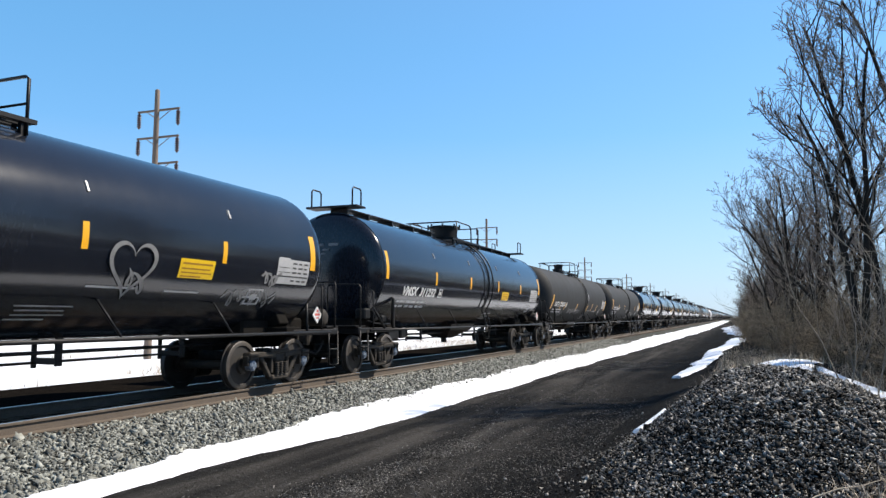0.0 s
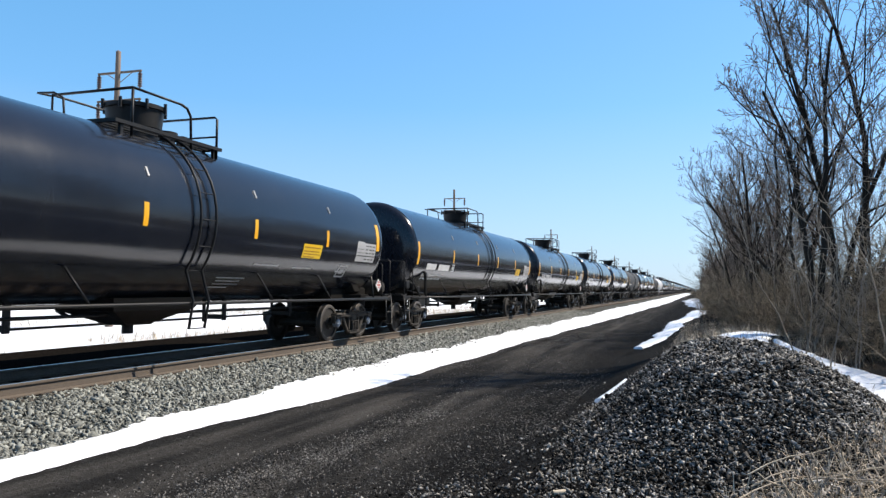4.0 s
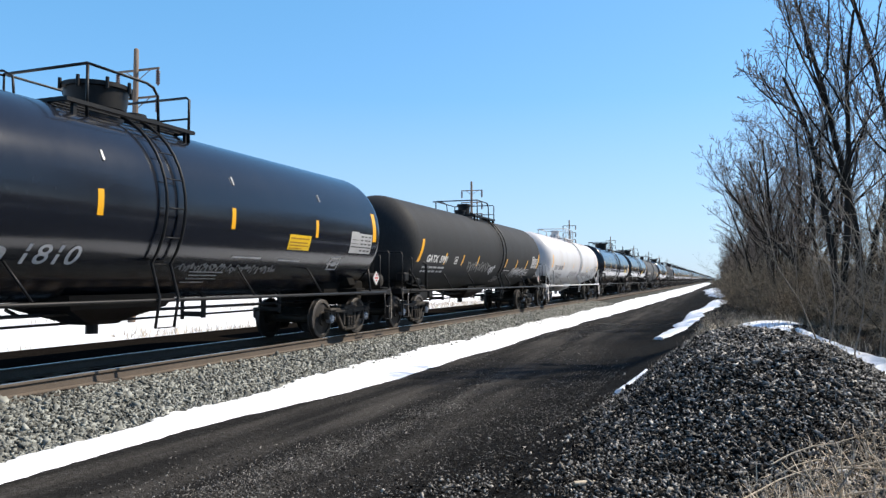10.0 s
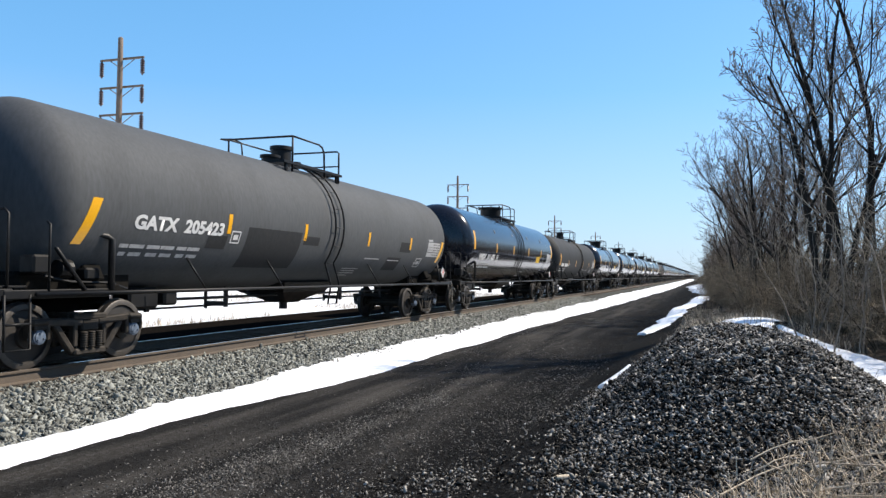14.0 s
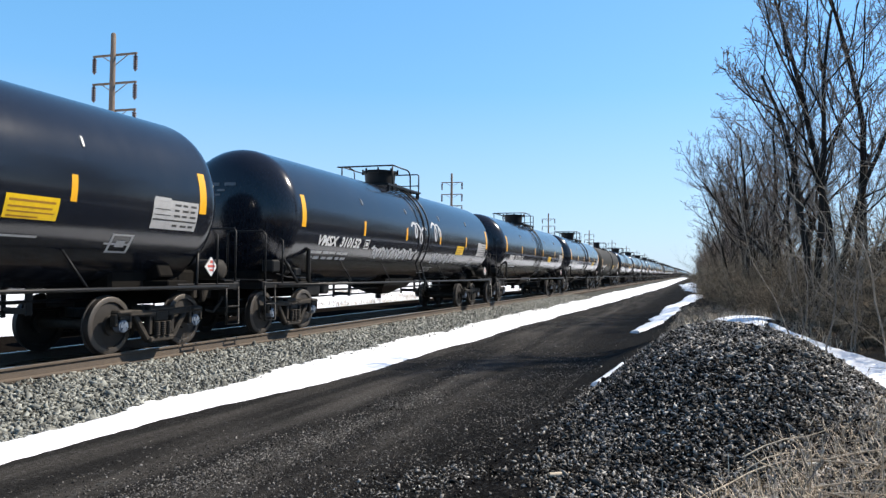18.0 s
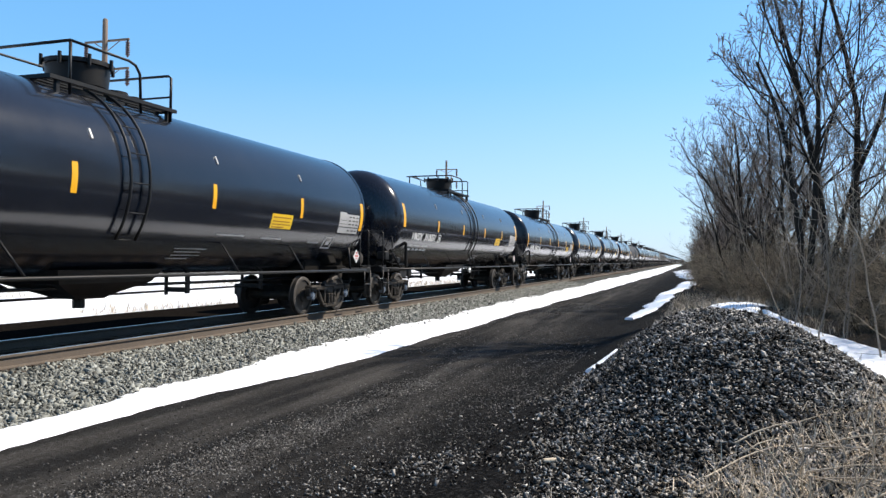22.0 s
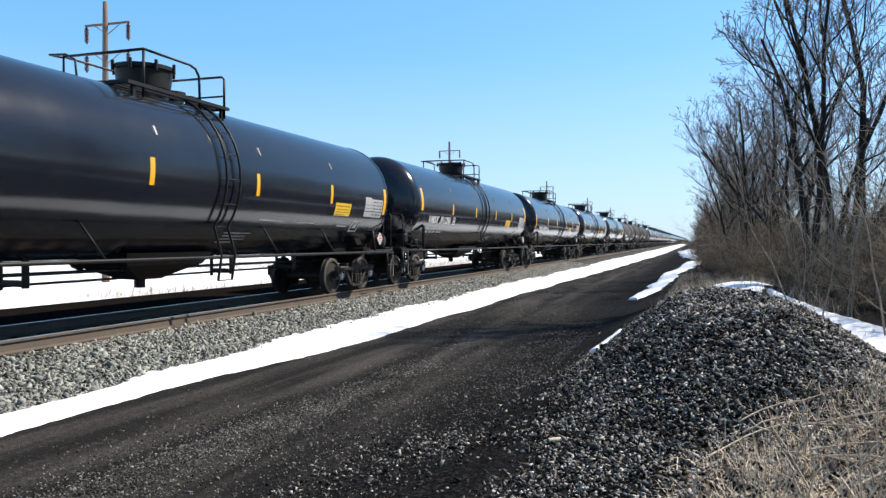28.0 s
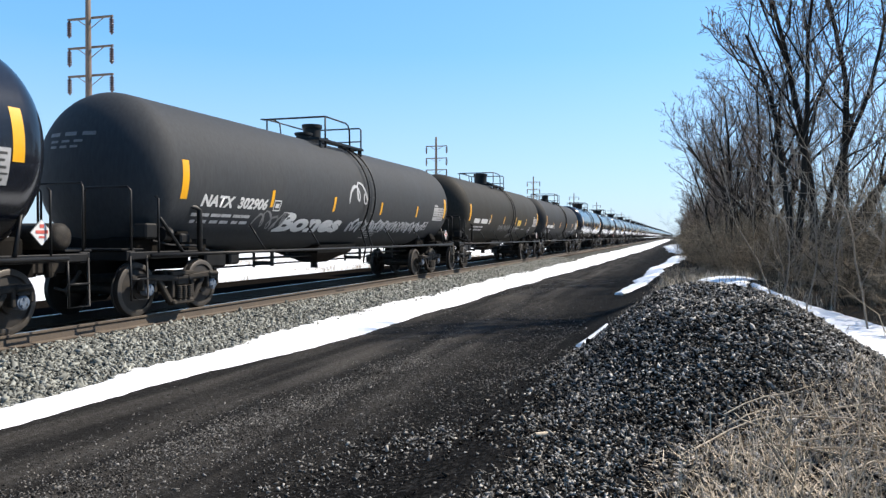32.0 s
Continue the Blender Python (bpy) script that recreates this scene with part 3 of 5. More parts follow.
def wheel_mesh():
    bm = bmesh.new()
    pr = [(-0.07, 0.03), (-0.07, 0.16), (-0.02, 0.17), (0.0, 0.36), (-0.03, 0.375), (-0.03, 0.44), (-0.02, 0.457), (0.07, 0.462), (0.075, 0.483), (0.1, 0.483), (0.105, 0.38), (0.04, 0.36),
          (0.03, 0.17), (0.1, 0.16), (0.1, 0.03)]
    add_lathe(bm, [(-a, r) for a, r in pr], 40, "x", (0, 0, 0))
    me = to_mesh(bm, "wheel", STEEL_TREAD, smooth=True)
    me.materials.append(STEEL_RIM)
    for i in range(4 * 40, 6 * 40):
        me.polygons[i].material_index = 1
    me.set_sharp_from_angle(angle=radians(35))
    return me


def cap_mesh():
    bm = bmesh.new()
    add_lathe(bm, [(-0.14, 0.1), (-0.04, 0.105), (-0.015, 0.102), (-0.01, 0.08), (0.0, 0.078), (0.005, 0.05), (0.008, 0.01)], 20, "x")
    for k in range(3):
        a = k * 2 * math.pi / 3
        add_tube(bm, (0.0, 0.055 * math.sin(a), 0.055 * math.cos(a)), (0.022, 0.055 * math.sin(a), 0.055 * math.cos(a)), 0.016, 6)
    me = to_mesh(bm, "bearing_cap", CAP_BLUE, smooth=True)
    me.set_sharp_from_angle(angle=radians(40))
    return me


def axle_mesh():
    bm = bmesh.new()
    add_lathe(bm, [(-1.0, 0.06), (-0.72, 0.075), (-0.62, 0.1), (-0.3, 0.085), (0.3, 0.085), (0.62, 0.1), (0.72, 0.075), (1.0, 0.06)], 14, "x")
    return to_mesh(bm, "axle", STEEL_TRUCK, smooth=True)


def bolster_mesh():
    bm = bmesh.new()
    add_box(bm, 0, 0, 0.58, 2.1, 0.34, 0.2, 0.03)
    add_lathe(bm, [(0.68, 0.3), (0.82, 0.3), (0.82, 0.26)], 20, "z")
    for s in (-1, 1):
        add_box(bm, s * 0.63, 0, 0.71, 0.22, 0.28, 0.08, 0.015)
    return to_mesh(bm, "truck", STEEL_TRUCK)


def brake_beam_mesh():
    bm = bmesh.new()
    add_box(bm, 0, 0, 0.36, 1.6, 0.06, 0.09, 0.01)
    for s in (-1, 1):
        add_box(bm, s * 0.755, 0.0, 0.43, 0.1, 0.07, 0.32, 0.02)
    add_tube(bm, (-0.7, 0.02, 0.36), (0, 0.2, 0.36), 0.02, 6)
    add_tube(bm, (0.7, 0.02, 0.36), (0, 0.2, 0.36), 0.02, 6)
    return to_mesh(bm, "brake_beam", STEEL_TRUCK)


def add_truck(car, y):
    truck = part("truck", cached("bolster", bolster_mesh), car, "weathered grey-brown cast steel truck", Matrix.Translation((0, y, 0)))
    for s in (-1, 1):
        part("sideframe", cached("sideframe", sideframe_mesh), truck, m=Matrix.Translation((s * 0.99, 0, 0)))
        tagged(part("spring", cached("spring", spring_mesh), truck, m=Matrix.Translation((s * 0.99, 0, 0))), kind="stuff")
        part("brake_beam", cached("brake_beam", brake_beam_mesh), truck, m=pose(0, s * 0.4, 0, 0, 0, 0 if s < 0 else 180))
        axle = part("wheelset", cached("axle", axle_mesh), car, "steel axle with two rolling wheels", Matrix.Translation((0, y + s * 0.889, 0.457)))
        for sx in (-1, 1):
            part("wheel", cached("wheel", wheel_mesh), axle, m=pose(sx * 0.755, 0, 0, 0, 0, 0 if sx > 0 else 180))
            part("bearing_cap", cached("cap", cap_mesh), axle, "blue bearing end cap", pose(sx * 1.06, 0, 0, 0, 0, 0 if sx > 0 else 180))
    return truck


def pipe_mesh(key, pipes, mat, n=6):
    def make():
        bm = bmesh.new()
        for pts, r in pipes:
            add_pipe(bm, pts, r, n)
        return to_mesh(bm, "pipe", mat, smooth=True)
    return cached((key, mat.name), make)


def box_mesh(key, boxes, mat, bevel=0.012):
    def make():
        bm = bmesh.new()
        for b in boxes:
            add_box(bm, *b[:6], bevel, b[6] if len(b) > 6 else None)
        return to_mesh(bm, "box", mat)
    return cached((key, mat.name), make)


def nozzle_mesh(kind, mat):
    def make():
        bm = bmesh.new()
        if kind == "wide":
            add_lathe(bm, [(3.95, 0.42), (4.2, 0.44), (4.22, 0.47), (4.54, 0.5), (4.55, 0.54), (4.62, 0.54), (4.63, 0.47), (4.65, 0.1)], 28, "z")
            for k in range(8):
                a = k * math.pi / 4 + 0.3
                add_tube(bm, (0.56 * math.cos(a), 0.56 * math.sin(a), 4.5), (0.56 * math.cos(a), 0.56 * math.sin(a), 4.68), 0.03, 6)
        elif kind == "tall":
            add_lathe(bm, [(3.95, 0.32), (4.55, 0.32), (4.56, 0.35), (4.66, 0.35), (4.68, 0.3), (4.7, 0.05)], 24, "z", (0, -0.2, 0))
        else:
            add_lathe(bm, [(3.95, 0.24), (4.5, 0.24), (4.51, 0.275), (4.6, 0.275), (4.61, 0.22), (4.63, 0.05)], 24, "z", (0, -0.1, 0))
        me = to_mesh(bm, "manway_nozzle", mat, smooth=True)
        me.set_sharp_from_angle(angle=radians(40))
        return me
    return cached(("nozzle", kind, mat.name), make)


def platform_mesh(mat):
    def make():
        bm = bmesh.new()
        for i in range(14):
            x = -0.86 + i * 0.132
            if abs(x) < 0.5:
                for a, b in ((-1.35, -0.6), (0.6, 1.35)):
                    add_box(bm, x, (a + b) / 2, 4.05, 0.05, b - a, 0.03)
            else:
                add_box(bm, x, 0, 4.05, 0.05, 2.7, 0.03)
        for y in (-1.35, 1.35):
            add_box(bm, 0, y, 4.05, 1.72, 0.06, 0.06)
        for x in (-0.86, 0.86):
            add_box(bm, x, 0, 4.045, 0.05, 2.76, 0.06)
            for y in (-1.2, 1.2):
                add_box(bm, x * 0.95, y, 3.94, 0.06, 0.06, 0.22)
        return to_mesh(bm, "platform", mat)
    return cached(("platform", mat.name), make)


RAILS_NEAR = [([(0.86, -1.0, 3.85), (0.86, -1.0, 4.64)], 0.024),
              ([(0.86, -1.0, 4.66), (0.86, 0.2, 4.66), (0.86, 0.36, 4.62), (0.86, 0.46, 4.5), (0.86, 0.5, 3.84)], 0.024)]
RAILS_FAR = [([(-0.86, -1.0, 3.85), (-0.86, -1.0, 4.66), (-0.86, 1.24, 4.66), (-0.86, 1.24, 3.85)], 0.024), ([(-0.86, -1.0, 4.28), (-0.86, 1.24, 4.28)], 0.018)]
RAILS_FRONT = [([(-0.86, -1.0, 4.66), (0.86, -1.0, 4.66)], 0.024), ([(-0.86, -1.3, 4.62), (-0.5, -1.3, 4.6), (-0.3, -1.3, 4.5), (-0.25, -1.3, 4.05)], 0.02), ([(-0.86, -1.3, 4.62), (-0.86, -1.0, 4.64)], 0.02)]
RAILS_REAR = [([(0.86, 1.24, 3.84), (0.86, 1.24, 4.62), (0.8, 1.24, 4.66), (-0.86, 1.24, 4.66)], 0.024), ([(-0.86, 1.24, 4.28), (0.86, 1.24, 4.28)], 0.018)]


def ladder_mesh(mat, y0, hanging):
    def make():
        bm = bmesh.new()
        arc = []
        for i in range(15):
            a = radians(-52 + i * (52 + 66) / 14)
            arc.append((math.cos(a) * (R_TANK + 0.09), ZC + math.sin(a) * (R_TANK + 0.09)))
        low = ([(1.42, 0.62), (1.5, 1.1)] if hanging else []) + arc[2:]
        for y in (y0 - 0.21, y0 + 0.21):
            add_pipe(bm, [(x, y, z) for x, z in low], 0.026, 5)
        for i in range(len(low) - 1):
            for u in (0.0,):
                x, z = (low[i][k] * (1 - u) + low[i + 1][k] * u for k in (0, 1))
                if i % 2 == 0:
                    add_tube(bm, (x, y0 - 0.21, z), (x, y0 + 0.21, z), 0.01, 5)
        return to_mesh(bm, "ladder", mat, smooth=True)
    return cached(("ladder", mat.name, y0, hanging), make)


def skid_mesh(mat):
    def make():
        bm = bmesh.new()
        v = [(x, y, z) for z, hx, hy in ((1.15, 0.75, 1.15), (0.93, 0.62, 1.0), (0.72, 0.3, 0.42), (0.66, 0.25, 0.3)) for x, y in ((-hx, -hy), (hx, -hy), (hx, hy), (-hx, hy))]
        vs = [bm.verts.new(p) for p in v]
        for k in range(3):
            for i in range(4):
                j = (i + 1) % 4
                bm.faces.new((vs[4 * k + i], vs[4 * k + j], vs[4 * k + 4 + j], vs[4 * k + 4 + i]))
        bm.faces.new(vs[-4:])
        bm.faces.new(vs[:4])
        bmesh.ops.recalc_face_normals(bm, faces=bm.faces)
        add_tube(bm, (0, 0, 0.7), (0, 0, 0.5), 0.1, 12)
        return to_mesh(bm, "outlet_skid", mat)
    return cached(("skid", mat.name), make)


def bolster_saddle(mat):
    """Body bolster with the two cradles that carry the tank."""
    def make():
        bm = bmesh.new()
        add_box(bm, 0, -7.0, 1.1, 2.7, 0.5, 0.16, 0.02)
        for s in (-1, 1):
            add_box(bm, s * 0.75, -7.0, 1.24, 0.7, 0.34, 0.32, 0.02, Matrix.Rotation(-s * 0.45, 4, "Y"))
        return to_mesh(bm, "body_bolster", mat)
    return cached(("saddle", mat.name), make)


def coupler_mesh():
    bm = bmesh.new()
    add_box(bm, 0, -8.75, 0.88, 0.2, 0.5, 0.22, 0.03)
    add_box(bm, 0.05, -9.06, 0.88, 0.34, 0.2, 0.26, 0.05)
    add_tube(bm, (0.14, -9.1, 0.72), (0.14, -9.1, 1.04), 0.08, 10)
    add_pipe(bm, [(0.35, -8.7, 0.8), (0.37, -8.85, 0.66), (0.33, -9.0, 0.5), (0.25, -9.12, 0.55)], 0.03, 6)
    return to_mesh(bm, "coupler", STEEL_TRUCK)


END_RAILS = [([(1.33, -8.66, 1.15), (1.33, -8.66, 2.1), (1.28, -8.68, 2.16), (0.5, -8.7, 2.16), (0.45, -8.7, 2.1), (0.45, -8.7, 1.15)], 0.02),
             ([(-1.33, -8.66, 1.15), (-1.33, -8.66, 2.1), (-1.28, -8.68, 2.16), (-0.5, -8.7, 2.16), (-0.45, -8.7, 2.1), (-0.45, -8.7, 1.15)], 0.02)]
STEP = [([(1.36, -8.72, 1.06), (1.38, -8.72, 0.35), (1.38, -8.34, 0.35), (1.36, -8.34, 1.06)], 0.02), ([(1.375, -8.72, 0.68), (1.375, -8.34, 0.68)], 0.018)]
GRAB = [([(1.36, -8.05, 1.1), (1.36, -8.05, 2.0), (1.3, -8.05, 2.04)], 0.018)]
STRUT = [([(1.02, -7.95, 2.05), (1.38, -7.45, 1.1)], 0.03)]
SIDE_PIPE = [([(1.42, -8.3, 1.06), (1.42, -4.0, 1.06), (1.42, 0.0, 1.06), (1.42, 4.0, 1.06), (1.42, 8.3, 1.06)], 0.032)]
BRAKE_PIPE = [([(0.3, -6.4, 0.86), (0.32, -3.0, 0.86), (0.3, 3.0, 0.86), (0.3, 6.4, 0.86)], 0.03), ([(0.3, -1.6, 0.86), (0.05, -1.6, 0.95)], 0.03)]
BRAKE_ROD = [([(-0.2, -6.0, 0.66), (-0.2, 6.0, 0.7)], 0.022)]


def end_flip():
    return pose(0, 0, 0, 0, 0, 180)


def mirror_y(pipes):
    return [([(x, -y, z) for x, y, z in pts], r) for pts, r in pipes]


def mirror_x(pipes):
    return [([(-x, y, z) for x, y, z in pts], r) for pts, r in pipes]


def head_print(style):
    def make():
        v, f = [], []
        h = HALVES[style]
        for x0, x1, z in ((-0.75, 0.35, 3.2), (-0.7, 0.1, 3.08), (-0.7, 0.0, 2.98)):
            a = len(v)
            n = 8
            for i in range(n + 1):
                x = x0 + (x1 - x0) * i / n
                for dz in (0, 0.07 if z > 3.15 else 0.045):
                    q = math.hypot(x, z + dz - ZC) / R_TANK
                    dep = 0.78 * math.sqrt(max(0, 1 - q * q)) if style == "round" else 0.345 - 0.055 * (q / 0.7) ** 2
                    v.append((x, -h - dep - 0.012, z + dz))
            f += [(a + 2 * i, a + 2 * i + 2, a + 2 * i + 3, a + 2 * i + 1) for i in range(n) if i % 3 != 2]
        return mesh_from("print", v, f, SPRAY)
    return cached("head_print" + style, make)


def lug_mesh():
    def make():
        bm = bmesh.new()
        x, _, z = on_tank(0, 3.2, 0.0)
        add_box(bm, x, 0, z, 0.03, 0.05, 0.18, 0.008, Matrix.Rotation(-math.asin((3.2 - ZC) / R_TANK), 4, "Y"))
        return to_mesh(bm, "lug", STEEL_GREY)
    return cached("lug", make)


ON_TANK = ("tank", "reflective_stripe", "warning_label", "data_panel", "stencil", "head_stencil", "lifting_lug", "ladder")
ON_TOP = ("platform", "manway_nozzle", "valve_housing", "vent_valve", "guard_rail", "walkway", "grab_hoop")
# girth of each kind of tank
SLIM = {"J": 0.975, "M": 0.975, "K": 0.975, "L": 0.975, "W": 0.985, "R": 0.985, "V": 0.985, "G": 0.94, "N": 0.94, "C": 0.94, "S": 0.94, "E": 0.94, "B": 0.95, "T": 0.95}


def slim_matrix(k):
    """Makes a tank and all on its skin slimmer; its belly keeps its height."""
    low = ZC - R_TANK
    return Matrix.Translation((0, 0, low * (1 - k))) @ Matrix.Diagonal((k, 1, k, 1))


def slim(car, k):
    for o in car.children:
        kind = o.name.split(".")[0]
        if kind in ON_TANK:
            o.matrix_basis = slim_matrix(k) @ o.matrix_basis
        elif kind in ON_TOP:
            o.matrix_basis = Matrix.Translation((0, 0, -2 * R_TANK * (1 - k))) @ o.matrix_basis
    return car


def build_car(label, style, paint, fittings, nozzle="wide", tape="plain", walkway=False, placard=True, lower=0.0, stripes=(-4.49, -1.55, 1.48, 4.51), sign_at=0.0, ladder_at=0.55, top_at=0.0, text_at=0.0, raised=0.0, end_drop=0.0, reflector=False):
    car = thing("tank_car", label, "tank car", group="cars of the train")
    tank = part("tank", tank_mesh(style, paint), car)
    add_truck(car, -7.0)
    add_truck(car, 7.0)
    f = fittings
    for flip in (False, True):
        m = end_flip() if flip else Matrix.Identity(4)
        part("stub_sill", box_mesh("stub", [(0, -7.3, 0.92, 0.6, 2.9, 0.36)], GRIME), car, m=m)
        part("body_bolster", bolster_saddle(GRIME), car, m=m)
        part("sill_pad", box_mesh("sill_pad", [(0, -7.05, 1.18, 1.7, 2.1, 0.36)], GRIME, 0.05), car, m=m)
        part("end_sill", box_mesh("end_sill", [(0, -8.68, 1.06, 2.7, 0.2, 0.16)], f), car, m=m)
        part("end_platform", box_mesh("end_platform", [(0, -8.6, 1.16, 2.62, 0.5, 0.03)], f, 0.006), car, m=m)
        for s in (-1, 1):
            part("side_sill", box_mesh("side_sill", [(0, -7.85, 1.06, 0.09, 1.75, 0.12)], f), car, m=m @ Matrix.Translation((s * 1.32, 0, 0)))
        if not flip:
            part("bolster_post", pipe_mesh("post", [([(1.36, -6.95, 1.1), (1.36, -6.95, 1.84), (1.3, -7.0, 1.9), (1.2, -7.4, 1.92)], 0.05)], f), car)
        part("coupler", cached("coupler", coupler_mesh), car, m=m)
        for k in (0, 1):
            part("end_handrail", pipe_mesh("end_rails%d" % k, END_RAILS[k:k + 1], f), car, m=m)
        for k, pipes in (("step", STEP), ("grab_iron", GRAB), ("bracing_strut", STRUT)):
            part(k, pipe_mesh(k + str(flip), mirror_y(pipes) if flip else pipes, f), car)
        part("step", pipe_mesh("step_far" + str(flip), mirror_x(mirror_y(STEP) if flip else STEP), f), car)
    def valve_mesh():
        bm = bmesh.new()
        add_box(bm, 1.05, -8.0, 1.46, 0.28, 0.3, 0.26, 0.03)
        add_lathe(bm, [(-7.72, 0.02), (-7.7, 0.13), (-7.5, 0.14), (-7.46, 0.1), (-7.45, 0.02)], 14, "y", (1.1, 0, 1.4))
        add_box(bm, 1.12, -7.15, 1.33, 0.2, 0.28, 0.18, 0.03)
        add_pipe(bm, [(1.1, -7.9, 1.3), (1.15, -7.5, 1.22), (1.2, -6.8, 1.2), (1.15, -6.4, 1.1)], 0.022, 6)
        return to_mesh(bm, "brake_valve", STEEL_BLACK)
    part("brake_valve", cached("brake_valve", valve_mesh), car, "grey brake valve with pipes")
    def reservoir_mesh():
        bm = bmesh.new()
        add_lathe(bm, [(0.35, 0.02), (0.36, 0.14), (0.42, 0.2), (1.16, 0.2), (1.22, 0.14), (1.23, 0.02)], 18, "x", (0, 8.42, 1.36))
        me = to_mesh(bm, "air_reservoir", STEEL_TRUCK, smooth=True)
        me.set_sharp_from_angle(angle=radians(45))
        return me
    part("air_reservoir", cached("air_reservoir", reservoir_mesh), car, "grey steel air reservoir")
    part("side_handrail", pipe_mesh("side_pipe", SIDE_PIPE, f), car)
    part("side_handrail", pipe_mesh("side_pipe_far", mirror_x(SIDE_PIPE), f), car)
    part("brake_pipe", pipe_mesh("brake_pipe", BRAKE_PIPE, STEEL_BLACK), car)
    part("brake_rod", pipe_mesh("brake_rod", BRAKE_ROD, STEEL_BLACK), car)
    for y in (-5.0, -2.7, 2.4, 5.0):
        part("pipe_hanger", box_mesh("hanger", [(0.3, 0, 0.9, 0.05, 0.12, 0.5), (0.05, 0, 0.72, 0.55, 0.05, 0.1), (-0.2, 0, 0.86, 0.05, 0.08, 0.5)], STEEL_BLACK), car, m=Matrix.Translation((0, y, 0)))
    for y in (-4.9, -2.4, 2.4, 4.9):
        part("rail_bracket", pipe_mesh("bracket", [([(1.2, -0.18, 1.62), (1.42, 0.1, 1.06)], 0.018)], f), car, m=Matrix.Translation((0, y, 0)))
    part("brake_cylinder", box_mesh("brake_box", [(0.5, -5.5, 0.92, 0.4, 0.7, 0.36), (0.55, -4.8, 0.9, 0.25, 0.35, 0.25)], STEEL_BLACK, 0.04), car)
    part("outlet_skid", skid_mesh(STEEL_BLACK if f is not PAINT_WHITE else PAINT_WHITE), car)
    part("platform", platform_mesh(f), car)
    part("manway_nozzle", nozzle_mesh(nozzle, f), car)
    def cap(profile, segments):
        def make():
            bm = bmesh.new()
            add_lathe(bm, profile, segments, "z")
            return to_mesh(bm, "valve", f)
        return cached(("valve", profile[1][0], f.name), make)
    part("valve_housing", cap([(3.95, 0.2), (4.25, 0.2), (4.26, 0.24), (4.32, 0.24), (4.33, 0.05)], 18), car, m=Matrix.Translation((0, -0.58 if nozzle == "narrow" else 0.8, 0)))
    part("vent_valve", cap([(3.95, 0.08), (4.22, 0.08), (4.23, 0.12), (4.3, 0.12), (4.31, 0.03)], 12), car, m=Matrix.Translation((0.1, 0.42 if nozzle == "narrow" else 1.15, 0)))
    part("ladder", ladder_mesh(f, ladder_at, ladder_at >= 0), car)
    for k, pipes in (("near", RAILS_NEAR), ("far", RAILS_FAR), ("front", RAILS_FRONT), ("rear", RAILS_REAR)):
        part("guard_rail", pipe_mesh("guard_" + k, pipes, f), car)
    if walkway:
        def walk_mesh():
            bm = bmesh.new()
            for s in (-1, 1):
                for x in (0.0, 0.14, 0.28):
                    add_box(bm, x - 0.14, s * 4.4, 4.25, 0.11, 6.1, 0.04, 0.006)
                for y in (1.7, 3.2, 4.7, 6.2, 7.4):
                    add_box(bm, 0, s * y, 4.16, 0.5, 0.06, 0.16)
                add_box(bm, 0, s * 7.6, 4.25, 1.5, 0.5, 0.05, 0.008)
            return to_mesh(bm, "walkway", f)
        part("walkway", cached("walkway", walk_mesh), car)
        for s in (-1, 1):
            for x in (-0.6, 0.6):
                part("grab_hoop", pipe_mesh("hoop", [([(x, -0.2, 4.25), (x, -0.2, 4.68), (x, -0.14, 4.74), (x, 0.2, 4.74), (x, 0.26, 4.68), (x, 0.26, 4.25)] , 0.022) for x in (0,)], f), car, m=Matrix.Translation((x, s * 7.6, 0)))
    # tape and labels
    z0 = 2.65 - lower
    lean = {"plain": 0.0, "slant": 0.25, "ends": 0.22}[tape]
    inner = 0.0 if tape == "ends" else lean
    st = HALVES[style] - (0.2 if style == "round" else 0.15)
    for y in (-st, st):
        part("reflective_stripe", patch_mesh("stripe", y - 0.09, y + 0.09, z0 - 0.36 - lean - end_drop, z0 + 0.36 - lean - end_drop, YELLOW, lean), car, "yellow reflective stripe")
    up, tall = (0.27, 0.45) if style == "jacket" else (0.0, 0.38)
    for y in stripes:
        part("reflective_stripe", patch_mesh("stripe", y - 0.055, y + 0.055, z0 - 0.02 - tall - inner + up, z0 - 0.02 - inner + up, YELLOW, inner * 0.4), car, "short yellow reflective stripe")
    if placard:
        o = sign_at if style == "round" else (-1.15 if walkway else 1.6 + sign_at)
        pl = part("warning_label", patch_mesh("sign", 3.37 + o, 4.2 + o, 1.96, 2.27, YELLOW_SIGN), car, "bright yellow warning label")
        tagged(part("print", bars_mesh("sign_bars%.2f" % o, [(3.42 + o, 4.14 + o, 2.18, 2.21), (3.42 + o, 4.1 + o, 2.1, 2.125), (3.42 + o, 4.14 + o, 2.04, 2.06), (3.42 + o, 3.9 + o, 1.98, 2.0)], LABEL_ORANGE), pl), kind="stuff")
    o = 0.42 if style == "jacket" else 0.0
    data = part("data_panel", patch_mesh("data", 6.2 + o, 7.3 + o, 1.98, 2.46, LETTER_GREY), car, "white stencilled data panel")
    rows = []
    rows += [(6.22 + o, 7.28 + o, 2.115, 2.14), (6.24 + o, 6.62 + o, 2.2, 2.212), (6.24 + o, 6.6 + o, 2.29, 2.302)]
    for i, z in enumerate((2.03, 2.19, 2.28, 2.37)):
        for k in range(3):
            rows.append((6.7 + o + k * 0.2, 6.82 + o + k * 0.2 + 0.03 * ((i + k) % 2), z, z + 0.035))
